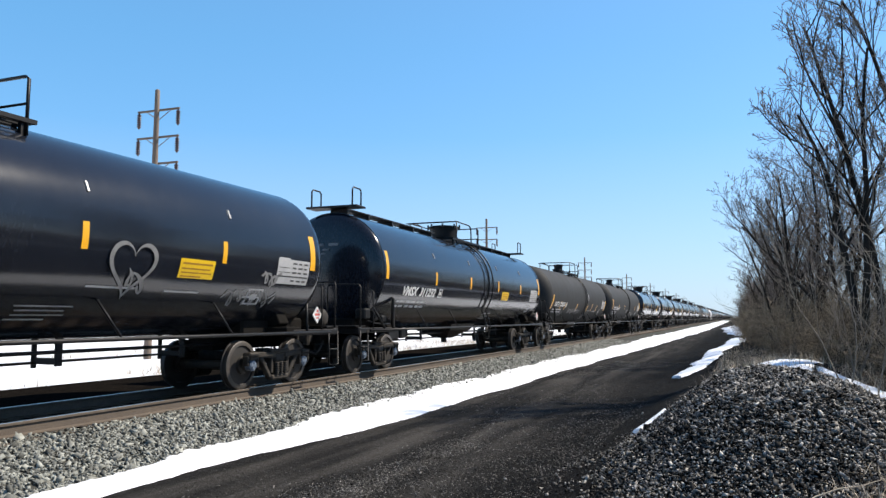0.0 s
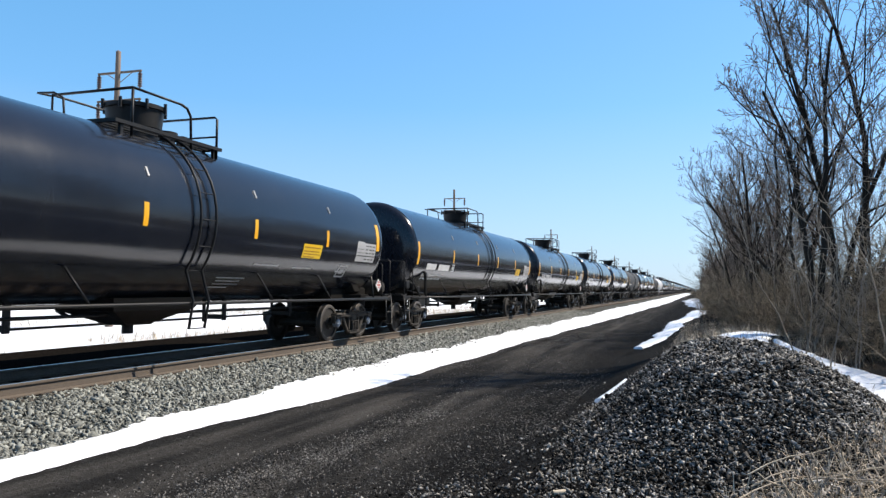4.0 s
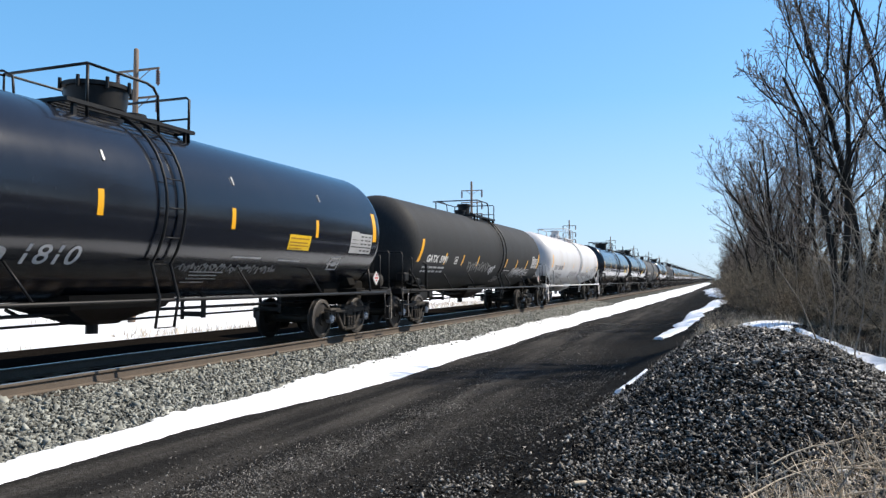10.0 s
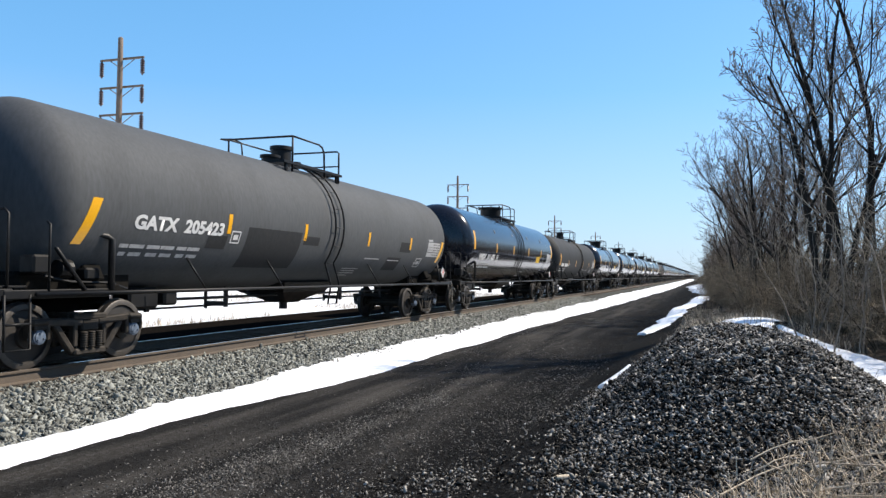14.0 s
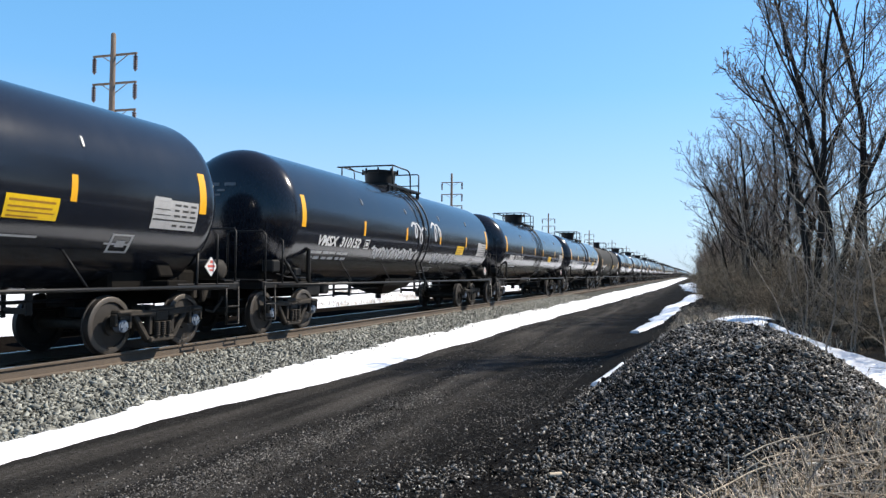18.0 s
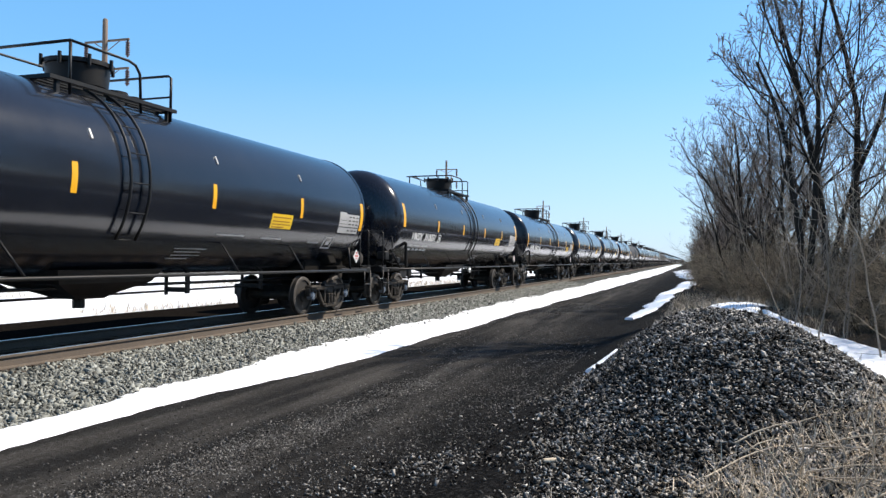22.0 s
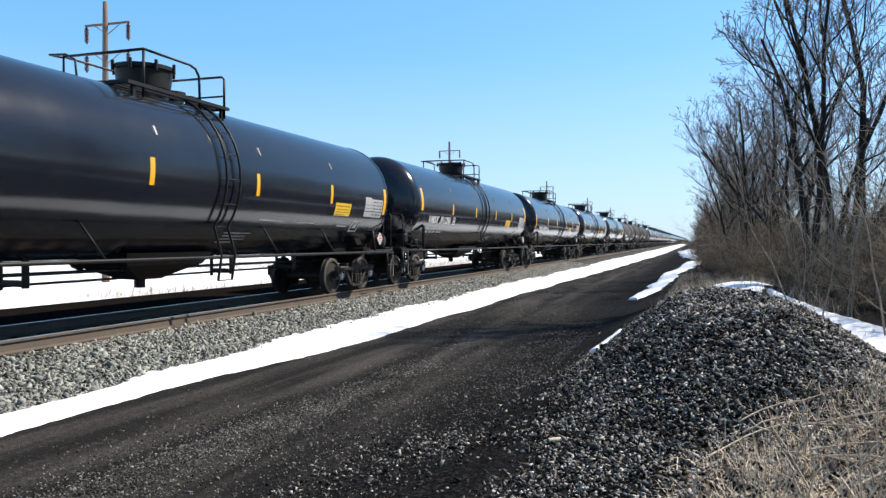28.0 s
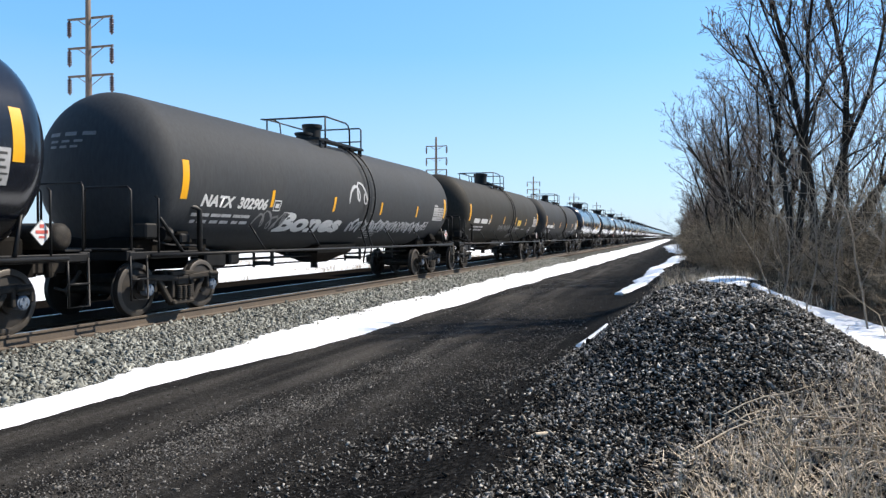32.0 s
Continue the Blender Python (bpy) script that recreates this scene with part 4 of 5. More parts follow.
    tagged(part("print", bars_mesh("data_bars" + style, rows, LABEL_TEXT), data), kind="stuff")
    d, e = text_at, 0.0 if style == "round" else 0.65
    marks = [(6.22 + e * 0.6, 6.6 + e * 0.6, 2.49, 2.55),
             (1.9, 2.8, 1.8, 1.83), (3.4, 4.2, 1.78, 1.81), (5.4, 5.9, 1.74, 1.77),
             (5.5 + e, 5.95 + e, 1.62, 1.65), (5.5 + e, 5.95 + e, 1.88, 1.91), (5.5 + e, 5.55 + e, 1.65, 1.88), (5.9 + e, 5.95 + e, 1.65, 1.88), (5.63 + e, 5.82 + e, 1.71, 1.81),
             (1.0, 1.9, 1.52, 1.54), (1.05, 1.8, 1.46, 1.48), (1.05, 1.85, 1.4, 1.42), (1.0, 1.6, 1.34, 1.36)]
    tagged(part("stencil", bars_mesh("marks%s%.2f" % (style, d), marks, LETTER_GREY), car, "small white stencilled lines and marks"), kind="stuff")
    lines = []
    for z in (1.785, 1.655):
        for a, b in ((-7.05, -6.86), (-6.84, -6.52), (-6.46, -6.16), (-6.14, -5.82), (-5.75, -5.5), (-5.48, -5.16)):
            lines.append((a + d + (1.785 - z) * 0.4, b + d, z, z + 0.062))
    tagged(part("stencil", bars_mesh("lines%s%.2f" % (style, d), lines, LETTER_MID), car, "two rows of white stencilled writing"), kind="stuff")
    box = [(-4.4 + d, -4.12 + d, 1.97, 1.995), (-4.4 + d, -4.12 + d, 2.19, 2.215), (-4.4 + d, -4.375 + d, 1.995, 2.19), (-4.145 + d, -4.12 + d, 1.995, 2.19), (-4.33 + d, -4.19 + d, 2.04, 2.14)]
    tagged(part("stencil", bars_mesh("box_mark%s%.2f" % (style, d), box, LETTER_WHITE), car, "white stencilled box mark"), kind="stuff")
    tagged(part("head_stencil", head_print(style), car, "faded white stencilled lines on the tank head"), kind="stuff")
    if paint is PAINT_BLACK:
        for y in (-4.25, -1.2, 1.8, 4.85):
            part("lifting_lug", lug_mesh(), car, m=Matrix.Translation((0, y, 0)))
    if reflector:
        part("reflector", box_mesh("reflector", [(1.31, -7.08, 1.98, 0.03, 0.1, 0.09)], PLACARD_RED), car, "small red reflector")
    # hazard diamonds on brackets
    for y in (7.95,):
        d = part("hazard_placard", box_mesh("diamond", [(1.3, 0, 1.42, 0.02, 0.25, 0.25, Matrix.Rotation(radians(45), 4, "X"))], LETTER_WHITE, 0.0), car, "white diamond hazard placard", Matrix.Translation((0, y, 0)))
        part("print", box_mesh("diamond_print", [(1.313, 0, 1.43, 0.004, 0.2, 0.045), (1.313, 0, 1.36, 0.004, 0.1, 0.03), (1.313, 0, 1.51, 0.004, 0.07, 0.05)], PLACARD_RED, 0.0), d)
    for o in car.children:
        kind = o.name.split(".")[0]
        if kind in ON_TOP:
            o.matrix_basis = Matrix.Translation((0, top_at, 0)) @ o.matrix_basis
        elif kind in ("reflective_stripe", "data_panel", "warning_label") and raised:
            o.matrix_basis = Matrix.Translation((0, 0, ZC)) @ Matrix.Rotation(-raised / R_TANK, 4, "Y") @ Matrix.Translation((0, 0, -ZC))
    return car


# how far the writing is shifted along the car
TEXT_AT = {"J": -0.1, "L": 0.1, "M": 0.1, "K": 0.6, "G": 0.35, "W": 0.4, "R": 0.25, "V": 0.25, "B": 0.25}
BASES = {
    "J": build_car("glossy black jacketed tank car with yellow stripes, rolling on the track", "jacket", PAINT_BLACK, STEEL_BLACK, lower=0.22, stripes=(-4.42, -1.4, 1.6, 4.72), ladder_at=0.65, top_at=0.12, text_at=-0.1, raised=0.05),
    "L": build_car("glossy black jacketed tank car with yellow stripes, rolling on the track", "jacket", PAINT_BLACK, STEEL_BLACK, lower=0.22, stripes=(-4.42, -1.4, 1.6, 4.72), ladder_at=0.65, top_at=0.12, text_at=0.1, sign_at=-1.25, raised=0.05),
    "M": build_car("glossy black jacketed tank car with two yellow stripes close together", "jacket", PAINT_BLACK, STEEL_BLACK, lower=0.22, stripes=(-4.42, -1.4, 2.16, 4.72), ladder_at=0.65, top_at=0.12, text_at=0.1, sign_at=-1.58, raised=0.05),
    "K": build_car("glossy black jacketed tank car with its number set further back", "jacket", PAINT_BLACK, STEEL_BLACK, lower=0.22, stripes=(-4.1, -1.6, 1.6, 4.75), ladder_at=-0.4, top_at=-0.1, text_at=0.6, sign_at=-1.4, raised=0.05),
    "R": build_car("glossy black round-ended tank car with yellow stripes, rolling on the track", "round", PAINT_BLACK, STEEL_BLACK, stripes=(-4.27, -1.33, 1.7, 4.62), sign_at=0.2, ladder_at=0.1, text_at=0.25, raised=0.06, reflector=True),
    "V": build_car("glossy black round-ended tank car with unevenly spaced yellow stripes", "round", PAINT_BLACK, STEEL_BLACK, stripes=(-4.3, -1.2, 0.95, 4.6), sign_at=-0.7, ladder_at=0.1, text_at=0.25, raised=0.06),
    "W": build_car("glossy black tank car with a full-length roof walkway", "flat", PAINT_BLACK, STEEL_BLACK, walkway=True, text_at=TEXT_AT["W"], stripes=(-4.3, -1.3, 1.7, 4.65), raised=0.07),
    "G": build_car("plain grey tank car with slanted yellow stripes", "round", PAINT_GREY, STEEL_BLACK, nozzle="narrow", tape="ends", placard=False, lower=0.1, stripes=(-4.15, -1.4, 1.85, 4.75), ladder_at=0.0, top_at=-0.1, text_at=0.35, end_drop=0.17, reflector=True),
    "N": build_car("matt slate-grey tank car with yellow stripes", "round", PAINT_SLATE, STEEL_BLACK, nozzle="narrow", placard=False, lower=0.2),
    "C": build_car("matt charcoal tank car with yellow stripes", "round", PAINT_CHARCOAL, STEEL_BLACK, nozzle="narrow", placard=False, lower=0.22),
    "S": build_car("matt charcoal tank car with slanted yellow stripes", "round", PAINT_CHARCOAL, STEEL_BLACK, nozzle="narrow", tape="slant", placard=False, lower=0.2),
    "E": build_car("matt charcoal tank car with six short slanted yellow stripes", "round", PAINT_CHARCOAL, STEEL_BLACK, nozzle="narrow", tape="slant", placard=False, lower=0.07, stripes=(-5.31, -3.58, -1.9, 1.9, 3.58, 5.31), ladder_at=1.2, top_at=0.6),
    "B": build_car("faded brown-black tank car with yellow stripes", "round", PAINT_BROWN, STEEL_BLACK, nozzle="tall", lower=0.22, stripes=(-3.9, -1.2, 1.5, 4.1), sign_at=-1.35, top_at=-0.3, text_at=0.25),
    "T": build_car("dirty white tank car with rust streaks and white fittings", "round", PAINT_WHITE, PAINT_WHITE, nozzle="narrow", placard=False, lower=0.22),
}
for kind, base in BASES.items():
    slim(base, SLIM[kind])
PITCH, FIRST = 18.35, 24.00
# place in the train: kind, offset from even spacing, writing on its side
TRAIN = {
    0: ("W", 0.15, "VMSX  311232"),
    1: ("S", -0.07, "GATX  203834"),
    2: ("C", -0.05, "CTCX  731436"),
    3: ("L", -0.11, "VMSX  300920"),
    4: ("R", -0.0, "VMSX  310467"),
    5: ("J", 0.07, ""),
    6: ("J", -0.05, "VMSX  300642"),
    7: ("J", 0.02, "VMSX  300770"),
    8: ("R", 0.03, "VMSX  310534"),
    9: ("N", 0.04, "NATX  303183"),
    10: ("K", 0.05, "VMSX  300949"),
    11: ("R", 0.04, "VMSX  310241"),
    12: ("E", -0.09, "GATX  5991"),
    13: ("T", -0.22, "TEIX  30182"),
    14: ("J", 0.16, "VMSX  300741"),
    15: ("W", 0.01, "VMSX  311632"),
    16: ("G", -0.03, "GATX  205423"),
    17: ("R", 0.07, "VMSX  311425"),
    18: ("C", 0.04, ""),
    19: ("V", -0.03, "VMSX  311769"),
    20: ("R", -0.02, "VMSX  310985"),
    21: ("R", -0.02, "VMSX  310152"),
    22: ("V", -0.03, "VMSX  311755"),
    23: ("R", 0.01, "VMSX  311397"),
    24: ("B", -0.01, "TEIX  30239"),
    25: ("K", 0.02, "VMSX  300907"),
    26: ("R", -0.01, "VMSX  310031"),
    27: ("J", -0.02, "VMSX  300422"),
    28: ("R", 0.07, "VMSX  311514"),
    29: ("R", 0.04, "VMSX  310675"),
    30: ("R", 0.1, ""),
    31: ("N", -0.16, ""),
    32: ("J", 0.12, "VMSX  300811"),
    33: ("R", 0.02, "VMSX  311256"),
    34: ("M", -0.04, "VMSX  300972"),
    35: ("R", -0.0, "VMSX  311004"),
    36: ("R", 0.05, "VMSX  310307"),
    37: ("N", 0.01, "NATX  302906"),
    38: ("B", 0, ""),
    39: ("C", 0, ""),
}
# metres that the train has rolled at each full second
ROLLED = [0.0, 21.65, 43.35, 65.09, 86.82, 108.52, 130.21, 151.85, 173.46, 195.06, 216.62, 238.07, 259.42, 280.68, 301.98, 323.35, 344.77, 366.22, 387.68, 409.08, 430.44, 451.78, 473.11, 494.41, 515.66, 536.86, 558.05, 579.21, 600.36, 621.5, 642.6, 663.66, 684.7]
CARS, WHEELSETS = [], []


def scribble(y0, y1, z, height, seed, mat, width=0.035):
    """A sprayed line that loops along the tank's side."""
    r = np.random.RandomState(seed)
    n = max(24, int((y1 - y0) * 26))
    turns = (y1 - y0) / height * r.uniform(1.3, 1.9)
    v, f = [], []
    prev = None
    ph = r.uniform(0, 6.28)
    for i in range(n):
        u = i / (n - 1)
        a = u * turns * 6.28 + ph
        y = y0 + (y1 - y0) * u + 0.32 * height * math.sin(a * 1.0 + 0.7 * math.sin(a * 0.31)) + r.normal(0, 0.008)
        zz = z + height * (0.42 * math.cos(a + 0.6 * math.sin(a * 0.23)) + 0.15 * math.sin(a * 0.37 + seed)) + r.normal(0, 0.008)
        if prev is not None:
            d = Vector((y - prev[0], zz - prev[1]))
            d = d.normalized() if d.length else Vector((1, 0))
            w = width * (0.55 + 0.45 * math.sin(a * 0.7 + 1) ** 2)
            v += [on_tank(y - d.y * w, zz + d.x * w, 0.005), on_tank(y + d.y * w, zz - d.x * w, 0.005)]
        prev = (y, zz)
    k = len(v) // 2
    f = [(2 * i, 2 * i + 1, 2 * i + 3, 2 * i + 2) for i in range(k - 1)]
    return mesh_from("graffiti", v, f, mat)


def heart(y, z, size, mat, width=0.05):
    v, f = [], []
    for i in range(61):
        a = i / 60 * 2 * math.pi
        px, pz = 16 * math.sin(a) ** 3, 13 * math.cos(a) - 5 * math.cos(2 * a) - 2 * math.cos(3 * a) - math.cos(4 * a)
        for k in (1 - width, 1 + width):
            v.append(on_tank(y + px / 32 * size * k, z + pz / 32 * size * k, 0.005))
    f = [(2 * i, 2 * i + 1, 2 * i + 3, 2 * i + 2) for i in range(60)]
    return mesh_from("graffiti", v, f, mat)


def streak_mesh(y, width, low, seed):
    """A rust run that starts broad near the top of the tank and ends ragged."""
    r = np.random.RandomState(seed)
    v, f, n = [], [], 9
    for i in range(n + 1):
        u = i / n
        z = 4.085 - (4.085 - low) * u
        w = width * (1 - u) ** 0.8 * r.uniform(0.5, 1.1) / 2 + 0.012
        c = y + r.normal(0, 0.02)
        v += [on_tank(c - w, z, 0.004), on_tank(c + w, z, 0.004)]
    f = [(2 * i, 2 * i + 1, 2 * i + 3, 2 * i + 2) for i in range(n)]
    return mesh_from("rust_streak", v, f, PAINT_RUST)


# sprayed lines on a car: from, to, height of the middle, size
GREY_SPRAY = {
    -1: [(4.9, 6.4, 1.75, 0.3), (5.8, 6.3, 2.1, 0.25)],
    1: [(-3.5, -0.5, 1.75, 0.25), (-6.0, -4.6, 1.6, 0.3)],
    2: [(-0.5, 1.2, 1.9, 0.3), (3.0, 4.2, 1.65, 0.3)],
    11: [(0.6, 3.5, 1.6, 0.15)],
    12: [(-3.0, -0.3, 1.9, 0.35), (3.0, 5.3, 1.72, 0.42), (3.1, 5.2, 1.66, 0.36)],
    13: [(-6.9, -4.2, 1.6, 0.35), (4.9, 6.9, 2.0, 0.4), (4.3, 6.4, 1.62, 0.3), (-2.2, 0.2, 1.75, 0.35), (1.6, 4.2, 1.75, 0.3)],
    15: [(-1.6, -1.1, 2.9, 0.3)],
    24: [(-3.6, -1.4, 1.95, 0.35), (2.6, 4.4, 1.9, 0.3), (-1.2, -0.5, 1.9, 0.4)],
    35: [(-1.9, -1.0, 1.7, 0.2)],
    37: [(-4.9, -3.6, 1.75, 0.4)],
    38: [(-2.0, 2.5, 1.8, 0.3)],
}
WHITE_SPRAY = {
    1: [(0.95, 1.5, 2.6, 0.5)],
    12: [(3.2, 5.4, 1.78, 0.3), (-0.2, 0.4, 1.8, 0.3)],
    21: [(-3.6, -0.4, 1.9, 0.3), (1.2, 3.6, 1.85, 0.3), (-0.9, 0.1, 2.6, 0.6), (0.9, 1.7, 2.75, 0.6)],
    28: [(-3.4, -2.6, 1.85, 0.45), (2.4, 3.1, 1.75, 0.35)],
    37: [(-0.6, 0.4, 2.6, 0.6), (-0.4, 5.6, 1.7, 0.34)],
}
# sprayed words: car, word, from, to, foot, height, thickness of the strokes
SPRAYED_WORDS = [(11, "given", -4.65, -2.6, 1.5, 0.4, 0.01), (11, "1810", -2.35, -1.45, 1.6, 0.27, 0.01), (37, "Bones", -4.0, -0.8, 1.5, 0.46, 0.05)]


def build_train():
    spare = "RJRRJRRR"
    for n in range(-2, 48):
        kind, shift, text = TRAIN.get(n, (spare[n % 8], 0, ""))
        y = FIRST + PITCH * n + shift
        car = copy_thing(BASES[kind], Matrix.Translation((TRACK_X, y, RAIL)))
        d = TEXT_AT.get(kind, 0.0)
        m = slim_matrix(SLIM[kind])
        ink = SPRAY if kind == "T" else LETTER_WHITE
        if text:
            part("lettering", lettering(text, -6.89 + d, -4.66 + d - (0.45 if len(text) < 11 else 0), 1.97 + 0.12 * (kind == "G"), 0.25, ink, 0.05 if kind == "G" else 0.18), car, "white painted car number", m)
        else:
            tagged(part("lettering", bars_mesh("number_bars" + kind, [(-6.89 + d, -6.0 + d, 1.98, 2.18), (-5.75 + d, -4.66 + d, 1.98, 2.18)], ink), car, "white painted car number", m), kind="stuff")
        for white, tags in enumerate((GREY_SPRAY, WHITE_SPRAY)):
            for k, (y0, y1, z, h) in enumerate(tags.get(n, ())):
                part("graffiti", scribble(y0, y1, z, h, 7 * n + 3 * k + 40, SPRAY if kind == "T" or not white else SPRAY_WHITE, 0.05 if white else 0.035), car, "sprayed graffiti lines", m)
        for which, word, y0, y1, z, h, bold in SPRAYED_WORDS:
            if which == n:
                part("graffiti", lettering(word, y0, y1, z, h, LETTER_WHITE if bold > 0.03 else SPRAY_WHITE, 0.12, bold), car, "white sprayed word", m)
        if n == -1:
            part("graffiti", heart(2.6, 2.12, 0.85, SPRAY, 0.09), car, "sprayed grey heart")
            part("graffiti", scribble(2.5, 2.9, 1.9, 0.3, 5, SPRAY), car, "sprayed graffiti lines")
        if n == 1:
            for yy in (-5.6, 2.9):
                part("reflective_stripe", patch_mesh("stripe", yy - 0.055, yy + 0.055, 1.85, 2.25, YELLOW, 0.12), car, "short yellow reflective stripe", m)
        if kind == "T":
            sign = part("warning_label", patch_mesh("outline", 3.2, 4.0, 1.95, 2.25, YELLOW_SIGN), car, "white label with a thin yellow border", m)
            part("face", patch_mesh("outline_face", 3.23, 3.97, 1.98, 2.22, LETTER_WHITE, 0.0, 0.006), sign)
            tagged(part("print", bars_mesh("outline_bars", [(3.28, 3.9, 2.15, 2.175), (3.28, 3.85, 2.08, 2.1), (3.28, 3.9, 2.02, 2.04)], LABEL_TEXT, 0.008), sign), kind="stuff")
            for k in range(30):
                yy = -7.3 + k * 0.49 + 0.13 * math.sin(k * 2.3)
                part("rust_streak", streak_mesh(yy, 0.1 + 0.5 * (k * 7 % 5) / 5, 3.9 - 0.55 * (k * 3 % 7) / 7 * (k % 3 == 0), k), car, "brown rust streak", m)
        if n == 16:
            for y0, y1, z0, z1 in ((-3.55, -1.55, 1.5, 2.32), (-1.43, -0.75, 2.05, 2.25), (4.0, 4.8, 2.06, 2.36), (3.35, 4.3, 1.5, 1.88), (-4.7, -4.15, 1.85, 2.1)):
                part("paint_patch", patch_mesh("paint", y0, y1, z0, z1, PAINT_CHARCOAL, 0, 0.0035), car, "dark rectangle of overpainted tank", m)
        if n == 31:
            part("paint_patch", patch_mesh("paint", -7.6, 7.6, 1.12, 1.9, PAINT_BLACK, 0, 0.0035), car, "black painted lower half of the tank", m)
        CARS.append((car, y))
        WHEELSETS.extend((o, y) for o in car.children if o.name.startswith("wheelset"))
    for ob in BASES.values():
        for o in (*ob.children_recursive, ob):
            bpy.data.objects.remove(o)
    # the far rest of the train, never near
    for n in range(48, 96):
        y = FIRST + PITCH * n
        car = thing("tank_car", "black tank car far along the train", "tank car", group="cars of the train")
        part("tank", tank_mesh("round", PAINT_BLACK), car)
        for flip in (Matrix.Identity(4), end_flip()):
            part("body_bolster", bolster_saddle(GRIME), car, m=flip)
        part("platform", platform_mesh(STEEL_BLACK), car)
        part("manway_nozzle", nozzle_mesh("wide", STEEL_BLACK), car)
        part("side_handrail", pipe_mesh("side_pipe", SIDE_PIPE, STEEL_BLACK), car)
        for ty in (-7, 7):
            part("truck", cached("bolster", bolster_mesh), car, m=Matrix.Translation((0, ty, 0)))
            for s in (-1, 1):
                part("wheelset", cached("axle", axle_mesh), car, m=Matrix.Translation((0, ty + s * 0.889, 0.457)))
        car.matrix_basis = Matrix.Translation((TRACK_X, y, RAIL))
        CARS.append((car, y))


build_train()

# ---- utility poles ----
def pole_meshes():
    bm = bmesh.new()
    add_lathe(bm, [(-0.5, 0.2), (0, 0.19), (4, 0.175), (8, 0.155), (12.0, 0.13), (13.5, 0.12), (13.56, 0.06)], 12, "z")
    pole = to_mesh(bm, "shaft", POLE_WOOD, smooth=True)
    bm = bmesh.new()
    add_box(bm, 0, 0.13, 0, 2.6, 0.09, 0.1, 0.01)
    for s in (-1, 1):
        add_tube(bm, (s * 0.75, 0.15, -0.03), (0, 0.15, -0.5), 0.022, 6)
    arm = to_mesh(bm, "crossarm", POLE_WOOD)
    bm = bmesh.new()
    pr = [(0.0, 0.03)]
    for i in range(6):
        z = -0.08 - i * 0.115
        pr += [(z, 0.06), (z - 0.02, 0.105), (z - 0.075, 0.115), (z - 0.09, 0.07)]
    add_lathe(bm, pr + [(-0.84, 0.03)], 10, "z")
    return pole, arm, to_mesh(bm, "insulator", INSULATOR, smooth=True)


def build_poles():
    shaft, arm, ins = pole_meshes()
    base = thing("utility_pole", "tall weathered wooden pole with three crossarms and dark insulators", "utility pole", group="poles along the track")
    part("shaft", shaft, base)
    for z in (12.5, 11.1, 9.75):
        a = part("crossarm", arm, base, m=Matrix.Translation((0, 0, z)))
        for x in (-1.22, 1.22):
            part("insulator", ins, a, "dark insulator string", Matrix.Translation((x, 0.13, -0.04)))
    d = 27.0
    spots = [1.053, 3.009, 5.22, 7.35, 9.45, 11.5, 13.6, 15.7, -1.0]
    for i, k in enumerate(spots):
        m = pose(-d, k * d, 0.0 - 0.22, 0, 0, random.uniform(-3, 3))
        if i == 0:
            base.matrix_basis = m
        else:
            copy_thing(base, m)


build_poles()

# ---- bare trees and brush ----
class Tubes:
    """Gathers tapered tubes as arrays."""

    def __init__(self):
        self.v, self.f, self.n = [], [], 0

    def tube(self, pts, radii, sides):
        pts = np.asarray(pts, float)
        d = np.gradient(pts, axis=0)
        d /= np.linalg.norm(d, axis=1, keepdims=True) + 1e-9
        ref = np.array([0.31, 0.95, 0.05]) if abs(d[0, 2]) > 0.5 else np.array([0.05, 0.1, 1.0])
        u = np.cross(d, ref)
        u /= np.linalg.norm(u, axis=1, keepdims=True) + 1e-9
        w = np.cross(d, u)
        a = np.arange(sides) * 2 * np.pi / sides
        ring = pts[:, None, :] + (u[:, None, :] * np.cos(a)[None, :, None] + w[:, None, :] * np.sin(a)[None, :, None]) * np.asarray(radii)[:, None, None]
        self.v.append(ring.reshape(-1, 3))
        k = len(pts)
        i = np.arange(k - 1)[:, None] * sides + np.arange(sides)[None, :]
        j = np.arange(k - 1)[:, None] * sides + (np.arange(sides)[None, :] + 1) % sides
        self.f.append((np.stack([i, j, j + sides, i + sides], -1).reshape(-1, 4)) + self.n)
        self.n += k * sides

    def mesh(self, name, mat, smooth=True):
        return arrays_mesh(name, np.concatenate(self.v), np.concatenate(self.f), mat, smooth)


